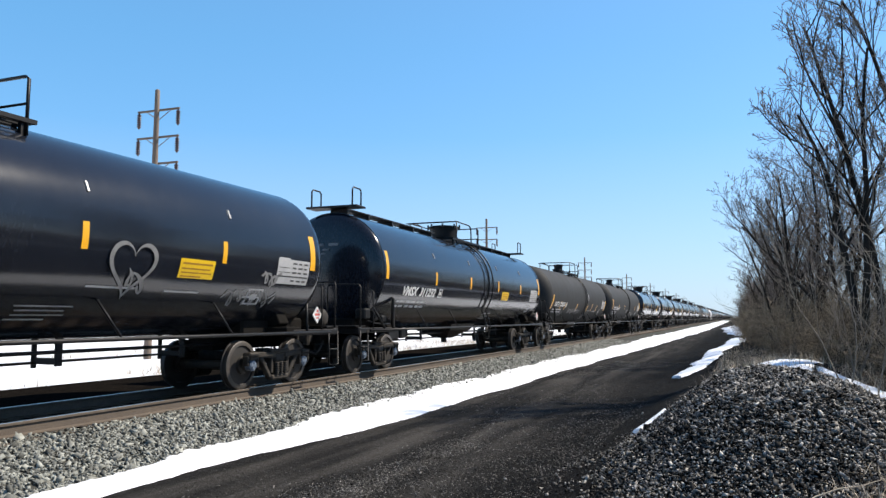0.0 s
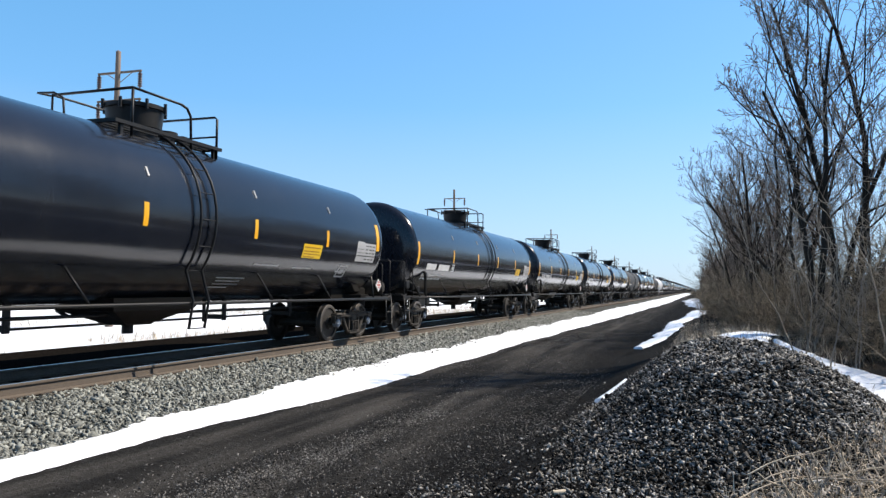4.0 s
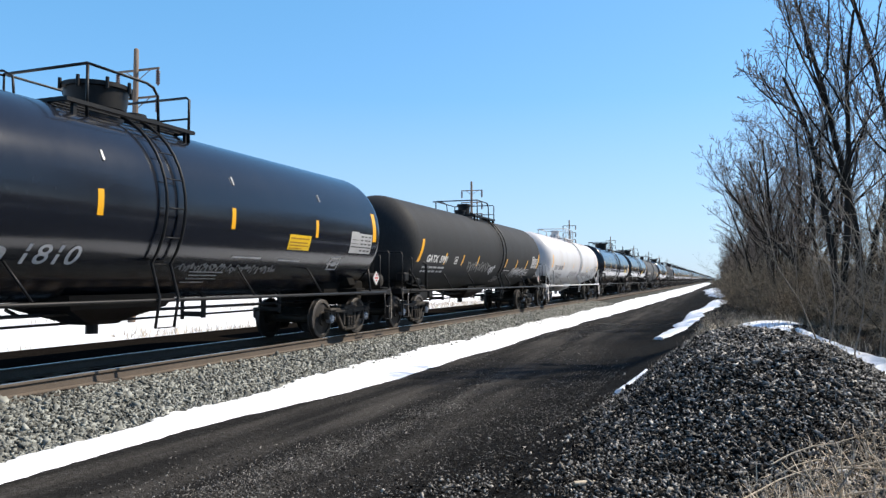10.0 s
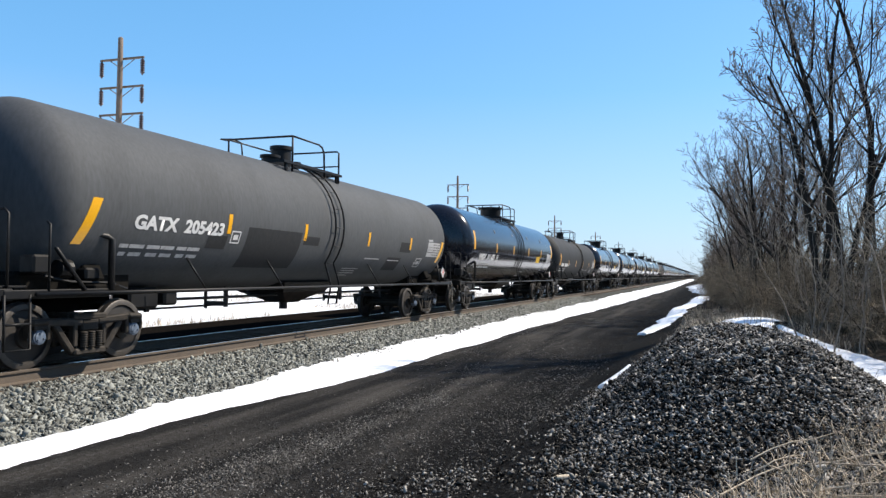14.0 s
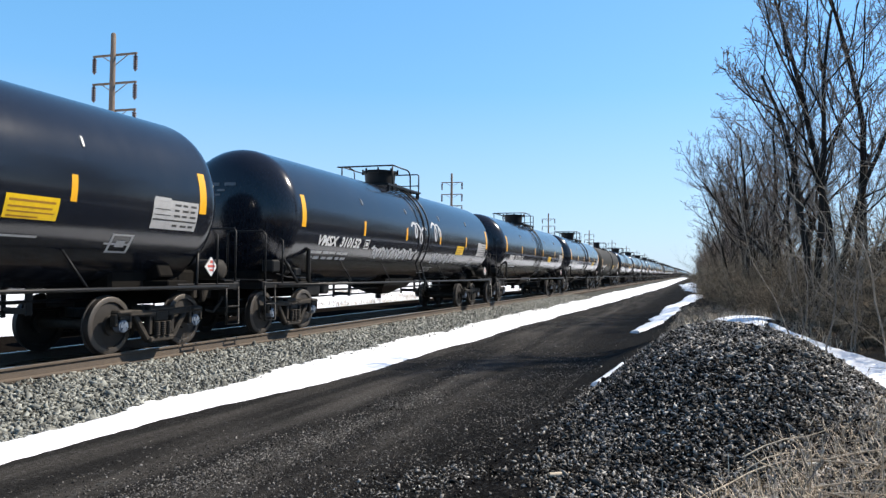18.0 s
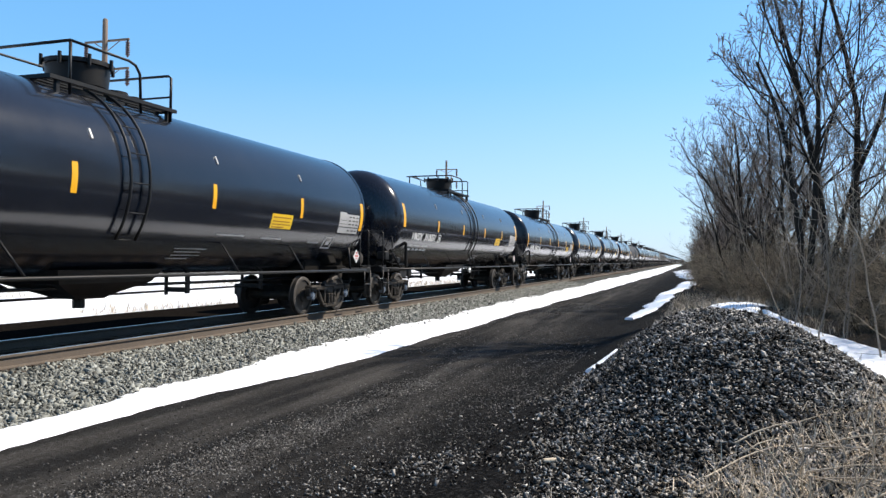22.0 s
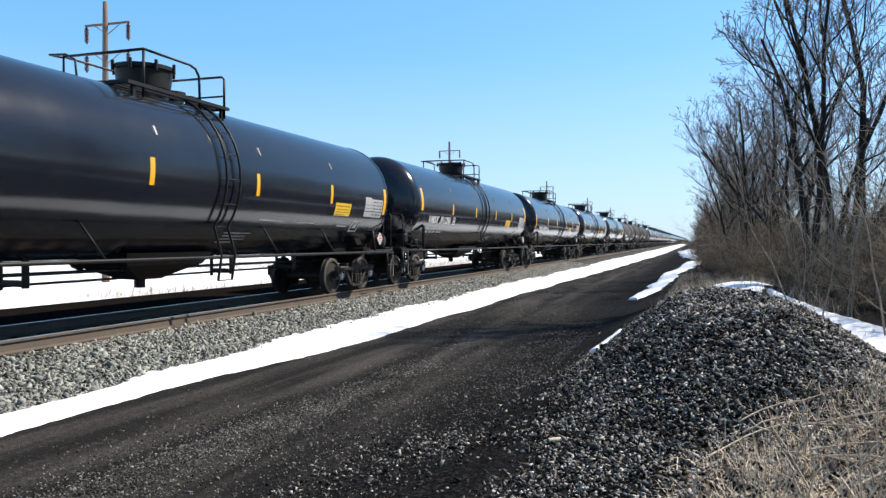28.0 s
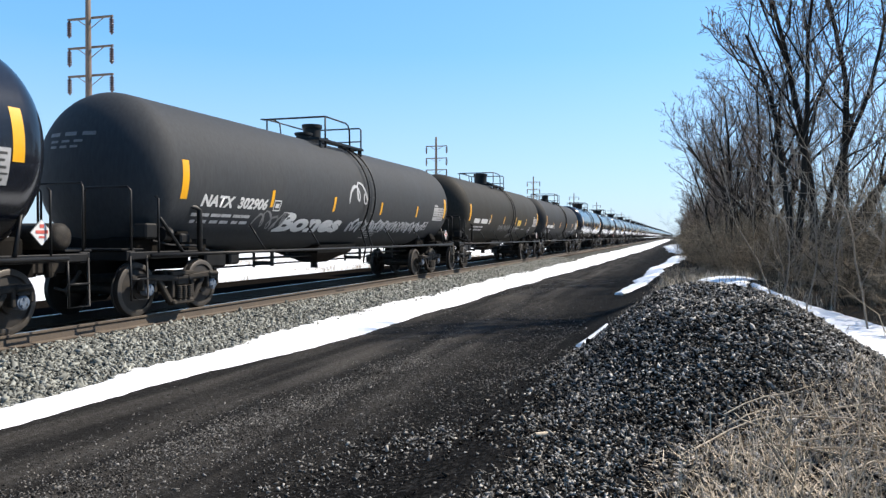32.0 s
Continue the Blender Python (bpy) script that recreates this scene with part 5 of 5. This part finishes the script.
def grow(rng, thick, thin, start, direction, length, radius, level, top, bend=(0, 0, 0), first=0.26, fine=0.004):
    """One limb and all that grows from it: thick gathers wood, thin gathers twigs; bend turns it on its way."""
    n = max(6, int(4 + length * 1.8)) if level < 2 else (5 if level == 2 else (4 if level == 3 else 3))
    pts, d, bend = [np.array(start, float)], np.array(direction, float), np.array(bend, float)
    d /= np.linalg.norm(d)
    step = length / (n - 1)
    for i in range(n - 1):
        d = d + rng.normal(0, (0.06, 0.12, 0.15, 0.17, 0.2)[level], 3) + np.array([0, 0, (0.0, 0.1, 0.12, 0.08, 0.02)[level]]) + bend / n
        d /= np.linalg.norm(d)
        pts.append(pts[-1] + d * step)
    pts = np.array(pts)
    tip = max(fine, radius * (0.3 if level else 0.28))
    radii = np.linspace(radius, tip, n)
    (thick if level < 2 else thin).tube(pts, radii, (8, 5, 4, 3, 3)[level])
    if level >= top:
        return
    count = {0: 10, 1: 6, 2: 5, 3: 3}[level]
    lo = first if level == 0 else 0.16
    for k in range(count):
        u = lo + (1 - lo) * (k + rng.uniform(0.2, 0.95)) / count
        i = min(n - 2, int(u * (n - 1)))
        p = pts[i] + (pts[i + 1] - pts[i]) * (u * (n - 1) - i)
        base = pts[i + 1] - pts[i]
        base /= np.linalg.norm(base)
        side = rng.normal(0, 1, 3)
        side -= base * side.dot(base)
        side /= np.linalg.norm(side)
        spread = rng.uniform(0.4, 0.85)
        nd = base * (1 - spread * 0.4) + side * spread
        nd[2] += 0.1
        ln = length * rng.uniform(0.22, 0.44) * (1.25 - 0.55 * u) * (1.3 if level else 1.0)
        grow(rng, thick, thin, p, nd, ln, max(fine * 1.15, (radius + (tip - radius) * u) * rng.uniform(0.42, 0.62)), level + 1, top, (0, 0, 0), first, fine)


def tree_meshes(seed, height, stems, top=4, lean_by=(0.06, 0.26), fine=0.005):
    rng = np.random.RandomState(seed)
    thick, thin = Tubes(), Tubes()
    for s in range(stems):
        a = rng.uniform(0, 6.28)
        lean = rng.uniform(*lean_by) if stems > 1 else 0.05
        grow(rng, thick, thin, (math.cos(a) * 0.12 * (stems > 1), math.sin(a) * 0.12 * (stems > 1), -0.3), (math.cos(a) * lean, math.sin(a) * lean, 1.0),
             height * rng.uniform(0.72, 0.9), height * rng.uniform(0.009, 0.0125), 0, top, (math.cos(a) * lean, math.sin(a) * lean, 0), 0.3, fine)
    return thick.mesh("trunk", BARK), thin.mesh("crown", TWIG)


def big_tree_meshes():
    """The large tree at the wood's edge: several stems that part low down and spread like a vase."""
    rng = np.random.RandomState(19)
    thick, thin = Tubes(), Tubes()
    # foot, first lean, turn on the way, length, girth
    for x, y, lean, turn, length, radius in ((-0.3, 0.0, 0.05, -0.44, 6.85, 0.125), (-0.22, 0.15, -0.05, -0.14, 7.9, 0.115), (0.05, -0.1, 0.04, 0.06, 9.2, 0.13), (0.1, 0.25, 0.0, -0.12, 7.6, 0.1),
                                            (0.42, 0.1, 0.12, 0.1, 9.8, 0.12), (0.55, -0.1, 0.2, 0.8, 8.0, 0.13), (0.7, 0.3, 0.25, 0.25, 9.0, 0.11)):
        grow(rng, thick, thin, (x, y, -0.4), (lean, rng.uniform(-0.1, 0.1), 1.0), length, radius * 0.86, 0, 4, (turn, rng.uniform(-0.3, 0.3), -0.1 * (abs(turn) > 0.5)), 0.36, 0.0062)
    return thick.mesh("trunk", BARK), thin.mesh("crown", TWIG)


def shrub_meshes(seed, height, shoots):
    """Arching shoots, and the tangle of fine twigs on them."""
    rng = np.random.RandomState(seed)
    t, w = Tubes(), Tubes()
    for s in range(shoots):
        a, lean = rng.uniform(0, 6.28), rng.uniform(0.1, 0.8)
        start = np.array([rng.normal(0, 0.5), rng.normal(0, 0.5), -0.1])
        h = height * rng.uniform(0.35, 1.0)
        d = np.array([math.cos(a) * lean, math.sin(a) * lean, 1.0])
        pts = [start]
        for i in range(6):
            d = d + rng.normal(0, 0.2, 3) - np.array([0, 0, 0.1 * i * lean])
            d /= np.linalg.norm(d)
            pts.append(pts[-1] + d * h / 6)
        t.tube(pts, np.linspace(0.011, 0.004, 7) * rng.uniform(0.6, 1.5), 4)
        for k in range(16):
            i = rng.randint(1, 6)
            p = pts[i] + (pts[i + 1] - pts[i]) * rng.uniform(0, 1)
            sd = rng.normal(0, 1, 3) + np.array([0, 0, 0.15])
            sd /= np.linalg.norm(sd)
            ln = h * rng.uniform(0.08, 0.26)
            m = p + sd * ln * 0.5 + rng.normal(0, 0.05, 3)
            e = m + (sd + rng.normal(0, 0.45, 3)) * ln * 0.5
            w.tube([p, m, e], [0.0045, 0.0038, 0.0025], 3)
            for q in range(2):
                g = m + (e - m) * rng.uniform(0, 0.8)
                w.tube([g, g + rng.normal(0, 1, 3) * ln * 0.28], [0.0032, 0.0022], 3)
    return t.mesh("stems", BRUSH), w.mesh("twigs", BRUSH)


def brush_edge(y):
    """How far from the road's verge the brush begins."""
    return float(np.interp(y, [10, 12, 16, 25, 40, 80, 200], [3.6, 3.35, 2.75, 1.6, 0.9, 0.7, 0.9]))


def put_tree(meshes, label, group, x, y, z, turn, s):
    t = thing("tree", label, "tree", group=group)
    part("trunk", meshes[0], t)
    part("crown", meshes[1], t, "bare twiggy crown")
    t.matrix_basis = pose(x, y, z, 0, 0, turn) @ Matrix.Diagonal((s, s, s, 1))
    return t


def put_shrub(meshes, label, x, y, turn, s):
    b = thing("shrub", label, "shrub", group="brush along the wood edge")
    tagged(part("thicket", meshes[0], b), kind="stuff")
    tagged(part("brushwood", meshes[1], b), kind="stuff")
    b.matrix_basis = pose(x, y, float(ground_z(x, y)), 0, 0, turn) @ Matrix.Diagonal((s, s, s, 1))
    return b


def build_woods():
    rng = np.random.RandomState(11)
    bare, edge = "leafless grey-brown tree with dense fine twigs", "trees of the wood edge"
    kinds = [tree_meshes(s, h, st) for s, h, st in ((3, 10.5, 3), (5, 10.0, 2), (8, 9.0, 3), (13, 8.0, 2), (21, 10.5, 3))]
    light = [tree_meshes(s, h, st, 3, (0.06, 0.26), 0.009) for s, h, st in ((31, 11.0, 3), (33, 9.5, 3), (35, 8.5, 3))]
    shrubs = [shrub_meshes(40 + i, h, n) for i, (h, n) in enumerate(((3.4, 60), (2.7, 60), (4.2, 56), (3.0, 70)))]
    put_tree(big_tree_meshes(), "large leafless tree with several spreading dark stems", edge, 3.0, 20.0, float(ground_z(3.0, 20.0)), 0, 1.0)
    spots = [(2.3, 29.5, 1, 0.88), (3.2, 26.0, 3, 0.85), (3.9, 33.0, 4, 0.8), (2.3, 36.0, 2, 0.85), (2.9, 31.0, 0, 0.78), (4.8, 27.0, 0, 0.6), (5.8, 31.0, 2, 0.68), (6.9, 25.0, 1, 0.6)]
    y = 38.0
    while y < 330:
        spots.append((rng.uniform(1.8, 3.2), y + rng.uniform(-1.5, 1.5), rng.randint(0, 5), rng.uniform(0.65, 0.88)))
        if len(spots) % 3:
            spots.append((rng.uniform(4.0, 7.0), y + rng.uniform(-1.5, 1.5), rng.randint(0, 5), rng.uniform(0.7, 0.9)))
        y += 5.5 if y < 120 else 9
    for x, yy, k, s in spots:
        put_tree(kinds[k] if yy < 75 else light[k % 3], bare, edge, x, yy, float(ground_z(x, yy)), rng.uniform(0, 360), s)
    y = 11.6
    while y < 180:
        e = brush_edge(y)
        for k in range(3 if y < 60 else 2):
            x, yy = e + 0.3 + (0.0, 0.9, 2.0, 3.3)[k] + rng.uniform(-0.25, 0.45), y + rng.uniform(-0.8, 0.8)
            s = rng.uniform(0.5, 0.8) if k == 0 else rng.uniform(0.7, 1.05)
            put_shrub(shrubs[rng.randint(0, 4)], "leafless grey-brown thicket of thin shoots", x, yy, rng.uniform(0, 360), s)
        y += 1.5 if y < 40 else (2.2 if y < 60 else 4)
    young = []
    for seed, h, stems in ((51, 3.6, 2), (53, 3.2, 1), (57, 4.2, 1), (59, 2.6, 2)):
        r2, tubes = np.random.RandomState(seed), Tubes()
        for k in range(stems):
            grow(r2, tubes, tubes, (0.06 * k, 0, -0.2), (r2.uniform(-0.35, 0.1), r2.uniform(-0.2, 0.2), 1.0), h * (1 - 0.2 * k), 0.016, 1, 3, (r2.uniform(-0.6, 0.3), 0, -0.5), 0.3, 0.0035)
        young.append(tubes.mesh("stem", BARK_PALE))
    for i, (x, yy, a) in enumerate(((1.74, 15.0, 0), (2.08, 14.2, 20), (2.6, 11.8, 0), (2.62, 14.4, 150), (3.15, 12.9, 60), (2.9, 11.6, 0), (3.3, 13.6, 10), (2.2, 17.0, 90), (1.3, 24.0, 20))):
        t = thing("sapling", "thin pale leafless sapling before the brush", "sapling", group="saplings at the wood edge")
        tagged(part("stem", young[i % 4], t), kind="stuff")
        t.matrix_basis = pose(x, yy, float(ground_z(x, yy)), 0, 0, a)
    # the wood goes on beside and behind the place where the film was taken
    for i in range(26):
        x, y, s = rng.uniform(17, 24), -95 + i * 4.0 + rng.uniform(-1, 1), rng.uniform(0.75, 0.95)
        put_tree(light[rng.randint(0, 3)], bare, edge, x, y, float(ground_z(x, y)), rng.uniform(0, 360), s)
    # a far line of woods across the snowy field
    for i in range(46):
        x, yy = -130 + rng.uniform(-25, 25), -120 + i * 14 + rng.uniform(-5, 5)
        put_tree(light[i % 3], "leafless tree far across the snowy field", "far trees beyond the field", x, yy, -0.3, rng.uniform(0, 360), rng.uniform(0.9, 1.5))


build_woods()


# ---- loose stones, dry grass, sticks ----
def stones_mesh(name, pts, size, mat, seed, flat=0.55):
    """Many small broken stones, each a jittered block, resting at the points."""
    r = np.random.RandomState(seed)
    n = len(pts)
    cube = np.array([(x, y, z) for z in (-1, 1) for y in (-1, 1) for x in (-1, 1)], float)
    v = cube[None] * r.uniform(0.4, 1.0, (n, 8, 1)) * 0.5 + r.normal(0, 0.14, (n, 8, 3))
    v *= np.array([1.4, 0.72, flat])[None, None] * (size * r.uniform(0.45, 1.3, (n, 1, 1)) * np.where(r.uniform(0, 1, (n, 1, 1)) < 0.05, 1.9, 1.0))
    a, b, c = r.uniform(0, 6.28, n), r.normal(0, 0.6, n), r.normal(0, 0.6, n)

    def turn(v, ang, i, j):
        co, si = np.cos(ang)[:, None], np.sin(ang)[:, None]
        x, y = v[..., i].copy(), v[..., j].copy()
        v[..., i], v[..., j] = x * co - y * si, x * si + y * co
    turn(v, b, 1, 2)
    turn(v, c, 0, 2)
    turn(v, a, 0, 1)
    v += pts[:, None, :]
    q = np.array([(0, 2, 3, 1), (4, 5, 7, 6), (0, 1, 5, 4), (2, 6, 7, 3), (0, 4, 6, 2), (1, 3, 7, 5)])
    f = (np.arange(n) * 8)[:, None, None] + q[None]
    return arrays_mesh(name, v.reshape(-1, 3), f.reshape(-1, 4), mat)


def build_stones():
    r = np.random.RandomState(5)
    # ballast shoulder beside the near rail
    n = 68000
    y = np.where(r.uniform(0, 1, n) < 0.08, r.uniform(-12, 2.0, n), 2.0 + 52 * r.uniform(0, 1, n) ** 1.5)
    x = r.uniform(-8.74, -6.72, n)
    z = np.interp(-x, [6.75, 7.9, 8.25, 8.6], [-0.02, 0.225, 0.26, 0.26]) + r.uniform(-0.012, 0.014, n)
    tagged(thing("ballast_stones", "pale grey crushed stone heaped beside the rail", "ballast", me=stones_mesh("ballast_stones", np.stack([x, y, z], -1), 0.053, STONE_BALLAST, 1)), kind="stuff")
    # dark crushed stone on the mound and bank
    n = 235000
    y = np.where(r.uniform(0, 1, n) < 0.08, r.uniform(-9, 1.6, n), 1.6 + 11.5 * r.uniform(0, 1, n) ** 0.9)
    x = r.uniform(-2.9, 2.7, n)
    keep = (wave_noise(x * 1.5, y * 1.5, 9) + r.normal(0, 0.45, n) + 0.9 * smooth_step(-2.2, -0.6, x) + 1.0 * np.exp(-((x - 0.3) / 1.4) ** 4 - ((y - 7) / 3.6) ** 4) > 0.25 + 0.55 * (1 - smooth_step(-2.8, -1.0, x))) & (r.uniform(0, 1, n) < 1 - 0.75 * smooth_step(1.4, 2.6, x))
    keep &= (wave_noise(x * 1.1, y * 0.8, 17) + r.normal(0, 0.3, n) > -0.35 - 1.6 * np.exp(-((x - 0.2) / 1.5) ** 4 - ((y - 7.0) / 3.2) ** 4))
    keep &= (x > -1.1 + 0.25 * wave_noise(y, x, 33)) | (y < 6.2) | (r.uniform(0, 1, n) < 0.35)
    keep &= r.uniform(0, 1, n) < 0.55 + 0.45 * smooth_step(4.2, 6.2, y)
    x, y = x[keep], y[keep]
    z = ground_z(x, y) + r.uniform(-0.006, 0.016, len(x))
    tagged(thing("mound_stones", "dark crushed stone spilled over the mound", "gravel", me=stones_mesh("mound_stones", np.stack([x, y, z], -1), 0.0255, STONE_DARK, 2, 0.42)), kind="stuff")
    # scattered stones on the road and its verge
    n = 150000
    y = np.where(r.uniform(0, 1, n) < 0.1, r.uniform(-14, 1.8, n), 1.8 + 30 * r.uniform(0, 1, n) ** 1.4)
    x = np.where(r.uniform(0, 1, n) < 0.5, r.normal(-4.05, 0.24, n), r.uniform(-6.1, -1.8, n))
    k = wave_noise(x * 1.2, y * 0.5, 31) + r.normal(0, 0.4, n) > 0.05
    x, y = x[k], y[k]
    z = ground_z(x, y) + 0.002
    tagged(thing("road_stones", "loose grey stones strewn on the dark road", "gravel", me=stones_mesh("road_stones", np.stack([x, y, z], -1), 0.0145, STONE_ROAD, 3)), kind="stuff")


def build_grass():
    r = np.random.RandomState(8)

    def blades(name, label, x, y, length, width, lean, seed, mat=GRASS):
        rr = np.random.RandomState(seed)
        n = len(x)
        z = ground_z(x, y) - 0.01
        a = rr.uniform(0, 6.28, n)
        ln = length * rr.uniform(0.4, 1.3, n)
        le = np.abs(rr.normal(0, lean, n)) + 0.25
        d = np.stack([np.cos(a), np.sin(a)], -1)
        side = np.stack([-np.sin(a), np.cos(a), 0 * a], -1) * (width * rr.uniform(0.5, 1.3, n))[:, None]
        pts = []
        for u, drop in ((0, 0), (0.35, 0.02), (0.7, 0.16), (1.0, 0.42)):
            h = ln * u * np.cos(np.minimum(le, 1.35)) - ln * drop * 0.5 * np.minimum(le, 1.0)
            o = ln * u * np.sin(np.minimum(le, 1.35))
            pts.append(np.stack([x + d[:, 0] * o, y + d[:, 1] * o, np.maximum(z + h, z + 0.012)], -1))
        v = []
        for k, p in enumerate(pts):
            w = (1, 0.85, 0.55, 0.1)[k]
            v += [p - side * w, p + side * w]
        v = np.stack(v, 1)
        f = np.array([(0, 1, 3, 2), (2, 3, 5, 4), (4, 5, 7, 6)])
        f = (np.arange(n) * 8)[:, None, None] + f[None]
        return tagged(thing(name, label, "grass", me=arrays_mesh(name, v.reshape(-1, 3), f.reshape(-1, 4), mat)), kind="stuff")

    n = 60000
    x, y = r.uniform(-0.2, 3.4, n), 2.6 + 6.2 * r.uniform(0, 1, n) ** 1.2
    k = (x > 0.2 + 0.75 * np.maximum(0, y - 4.8) + 0.12 * wave_noise(y * 2.3, x, 6) + r.normal(0, 0.16, n)) & (wave_noise(x * 2, y * 2, 4) > -0.5 + 0.5 * np.maximum(0, y - 6.0))
    k &= (x < 3.15 + 0.2 * wave_noise(y * 1.7, x, 9)) & (y > 2.75 + 0.15 * wave_noise(x * 2.1, y, 12))
    blades("dry_grass", "matted straw-coloured dry grass beside the gravel", x[k], y[k], 0.17, 0.0032, 1.25, 1)
    rim = np.random.RandomState(81)
    n = 15000
    x, y = np.concatenate([rim.uniform(0.1, 4.6, n), rim.uniform(2.9, 4.8, n)]), np.concatenate([3.2 - np.abs(rim.normal(0, 0.75, n)), rim.uniform(2.8, 8.5, n)])
    k = (wave_noise(x * 1.5, y * 1.5, 15) > rim.normal(-0.9, 0.5, 2 * n)) & (x > 0.3 + 0.75 * np.maximum(0, y - 4.8) + rim.normal(0, 0.25, 2 * n)) & (x < 3.1 + np.abs(rim.normal(0, 0.7, 2 * n)))
    blades("dry_grass", "ragged straw-coloured grass thinning out round the mat", x[k], y[k], 0.18, 0.0032, 1.2, 17)
    n = 5000
    x, y = r.uniform(0.2, 2.8, n), r.uniform(3.0, 9.0, n)
    k = (wave_noise(x * 1.6, y * 1.6, 14) > 0.6) & (x > 0.1 + 0.5 * (y - 4.4))
    blades("dry_grass", "thin dry grass between the stones", x[k], y[k], 0.16, 0.0025, 1.0, 2)
    n = 5000
    x, y = r.uniform(-1.3, 2.6, n), 2.4 + 9.0 * r.uniform(0, 1, n) ** 0.8
    blades("straw_litter", "short broken straws strewn over the gravel mound", x, y, 0.11, 0.0022, 2.4, 7, STRAW)
    n = 5000
    x, y = r.uniform(-0.6, 2.6, n), r.uniform(14, 34, n)
    blades("dry_grass", "tan dead grass along the wood edge", x, y, 0.3, 0.005, 0.6, 3)
    n = 30000
    x, y = r.normal(4.2, 2.6, n), r.normal(1.0, 6.5, n)
    k = (x > 0.6 + 0.21 * np.maximum(0, y - 3.9)) & (wave_noise(x, y, 24) > -0.4) & ((y < 3.0) | (x > 3.2)) & (y < 13)
    blades("dry_grass", "matted dry grass over leaf litter towards the wood", x[k], y[k], 0.2, 0.0035, 1.2, 9)
    n = 30000
    x, y = -16.6 - 24 * r.uniform(0, 1, n) ** 1.4, r.uniform(2, 90, n)
    k = wave_noise(x * 0.7, y * 0.7, 21) > 0.35
    blades("weed_stubble", "straw-coloured weeds poking out of the snowy field", x[k], y[k], 0.42, 0.012, 0.5, 4)


def build_sticks():
    r = np.random.RandomState(12)
    lying = [(0.1, 4.9, 0.85, 0.85), (0.3, 5.4, 0.72, 0.95)]
    for i in range(11):
        lying.append((r.uniform(0.3, 1.3), r.uniform(3.6, 5.4), r.uniform(-0.9, 0.9), r.uniform(0.4, 1.0)))
    for i, (x, y, a, ln) in enumerate(lying):
        t = Tubes()
        pts = []
        for k in range(6):
            u = k / 5
            px, py = x + math.cos(a) * ln * u, y + math.sin(a) * ln * u * 0.8 + 0.025 * math.sin(u * 4 + i)
            pts.append((px, py, float(ground_z(px, py)) + 0.02 + 0.06 * math.sin(u * 3.0) * r.uniform(0.3, 1.0)))
        t.tube(pts, np.linspace(0.007, 0.003, 6), 5)
        thing("dead_stalk", "pale dry stalk lying over the grass", "stalk", group="fallen stalks", me=t.mesh("dead_stalk", GRASS))
    # dead weeds that still stand among the grass
    for i in range(13):
        x, y = (r.uniform(0.5, 1.2), r.uniform(4.0, 5.3)) if i < 9 else (r.uniform(1.5, 2.2), r.uniform(5.6, 6.8))
        t = Tubes()
        grow(r, t, t, np.array([x, y, float(ground_z(x, y)) - 0.02]), np.array([r.normal(0, 0.35), r.normal(0, 0.3), 1.0]), r.uniform(0.22, 0.5), 0.0055, 2, 3)
        thing("dead_weed", "pale forked dead weed standing in the grass", "weed", group="dead weeds", me=t.mesh("dead_weed", GRASS))
    for x, y, a, ln in ((-1.05, 5.6, 0.5, 0.25),):
        t = Tubes()
        t.tube([(x + math.cos(a) * ln * u, y + math.sin(a) * ln * u, float(ground_z(x, y)) + 0.025) for u in (0, 0.3, 0.7, 1)], [0.022, 0.026, 0.022, 0.014], 6)
        thing("wood_scrap", "small weathered piece of wood on the gravel", "wood", me=t.mesh("wood_scrap", GRASS))


build_stones()
build_grass()
build_sticks()


# ---- ties, last ----
def build_ties():
    bed = bpy.data.objects["ballast_bed"]
    bm = bmesh.new()
    add_box(bm, 0, 0, 0, 2.6, 0.23, 0.18, 0.012)
    me = to_mesh(bm, "tie", TIE_WOOD)
    r = random.Random(4)
    for i in range(290):
        part("tie", me, bed, m=pose(TRACK_X + r.uniform(-0.03, 0.03), -12 + i * 0.53, RAIL - 0.186 - 0.092, 0, 0, r.uniform(-1, 1)))


build_ties()

# ---- what moves ----
def motions():
    seconds = list(range(len(ROLLED)))
    for car, y in CARS:
        walk(car, [(float(t), Matrix.Translation((TRACK_X, y - d, RAIL))) for t, d in enumerate(ROLLED)])
    # the wheels of each car turn while it rolls past
    for axle, y in WHEELSETS:
        base = Matrix.Translation(axle.location)
        first, last = np.interp([y - 55, y + 10], ROLLED, seconds)
        if last <= first:
            continue
        times = [k / FPS for k in range(math.ceil(first * FPS), math.floor(last * FPS) + 1)]
        turn = [np.interp(t, seconds, ROLLED) / 0.465 for t in times]
        rows = [(t, base @ Matrix.Rotation(a % (2 * math.pi), 4, "X")) for t, a in zip(times, turn)]
        if times[0] > 0:
            rows.insert(0, (0.0, rows[0][1]))
        if times[-1] < seconds[-1]:
            rows.append((float(seconds[-1]), rows[-1][1]))
        walk(axle, rows)


motions()
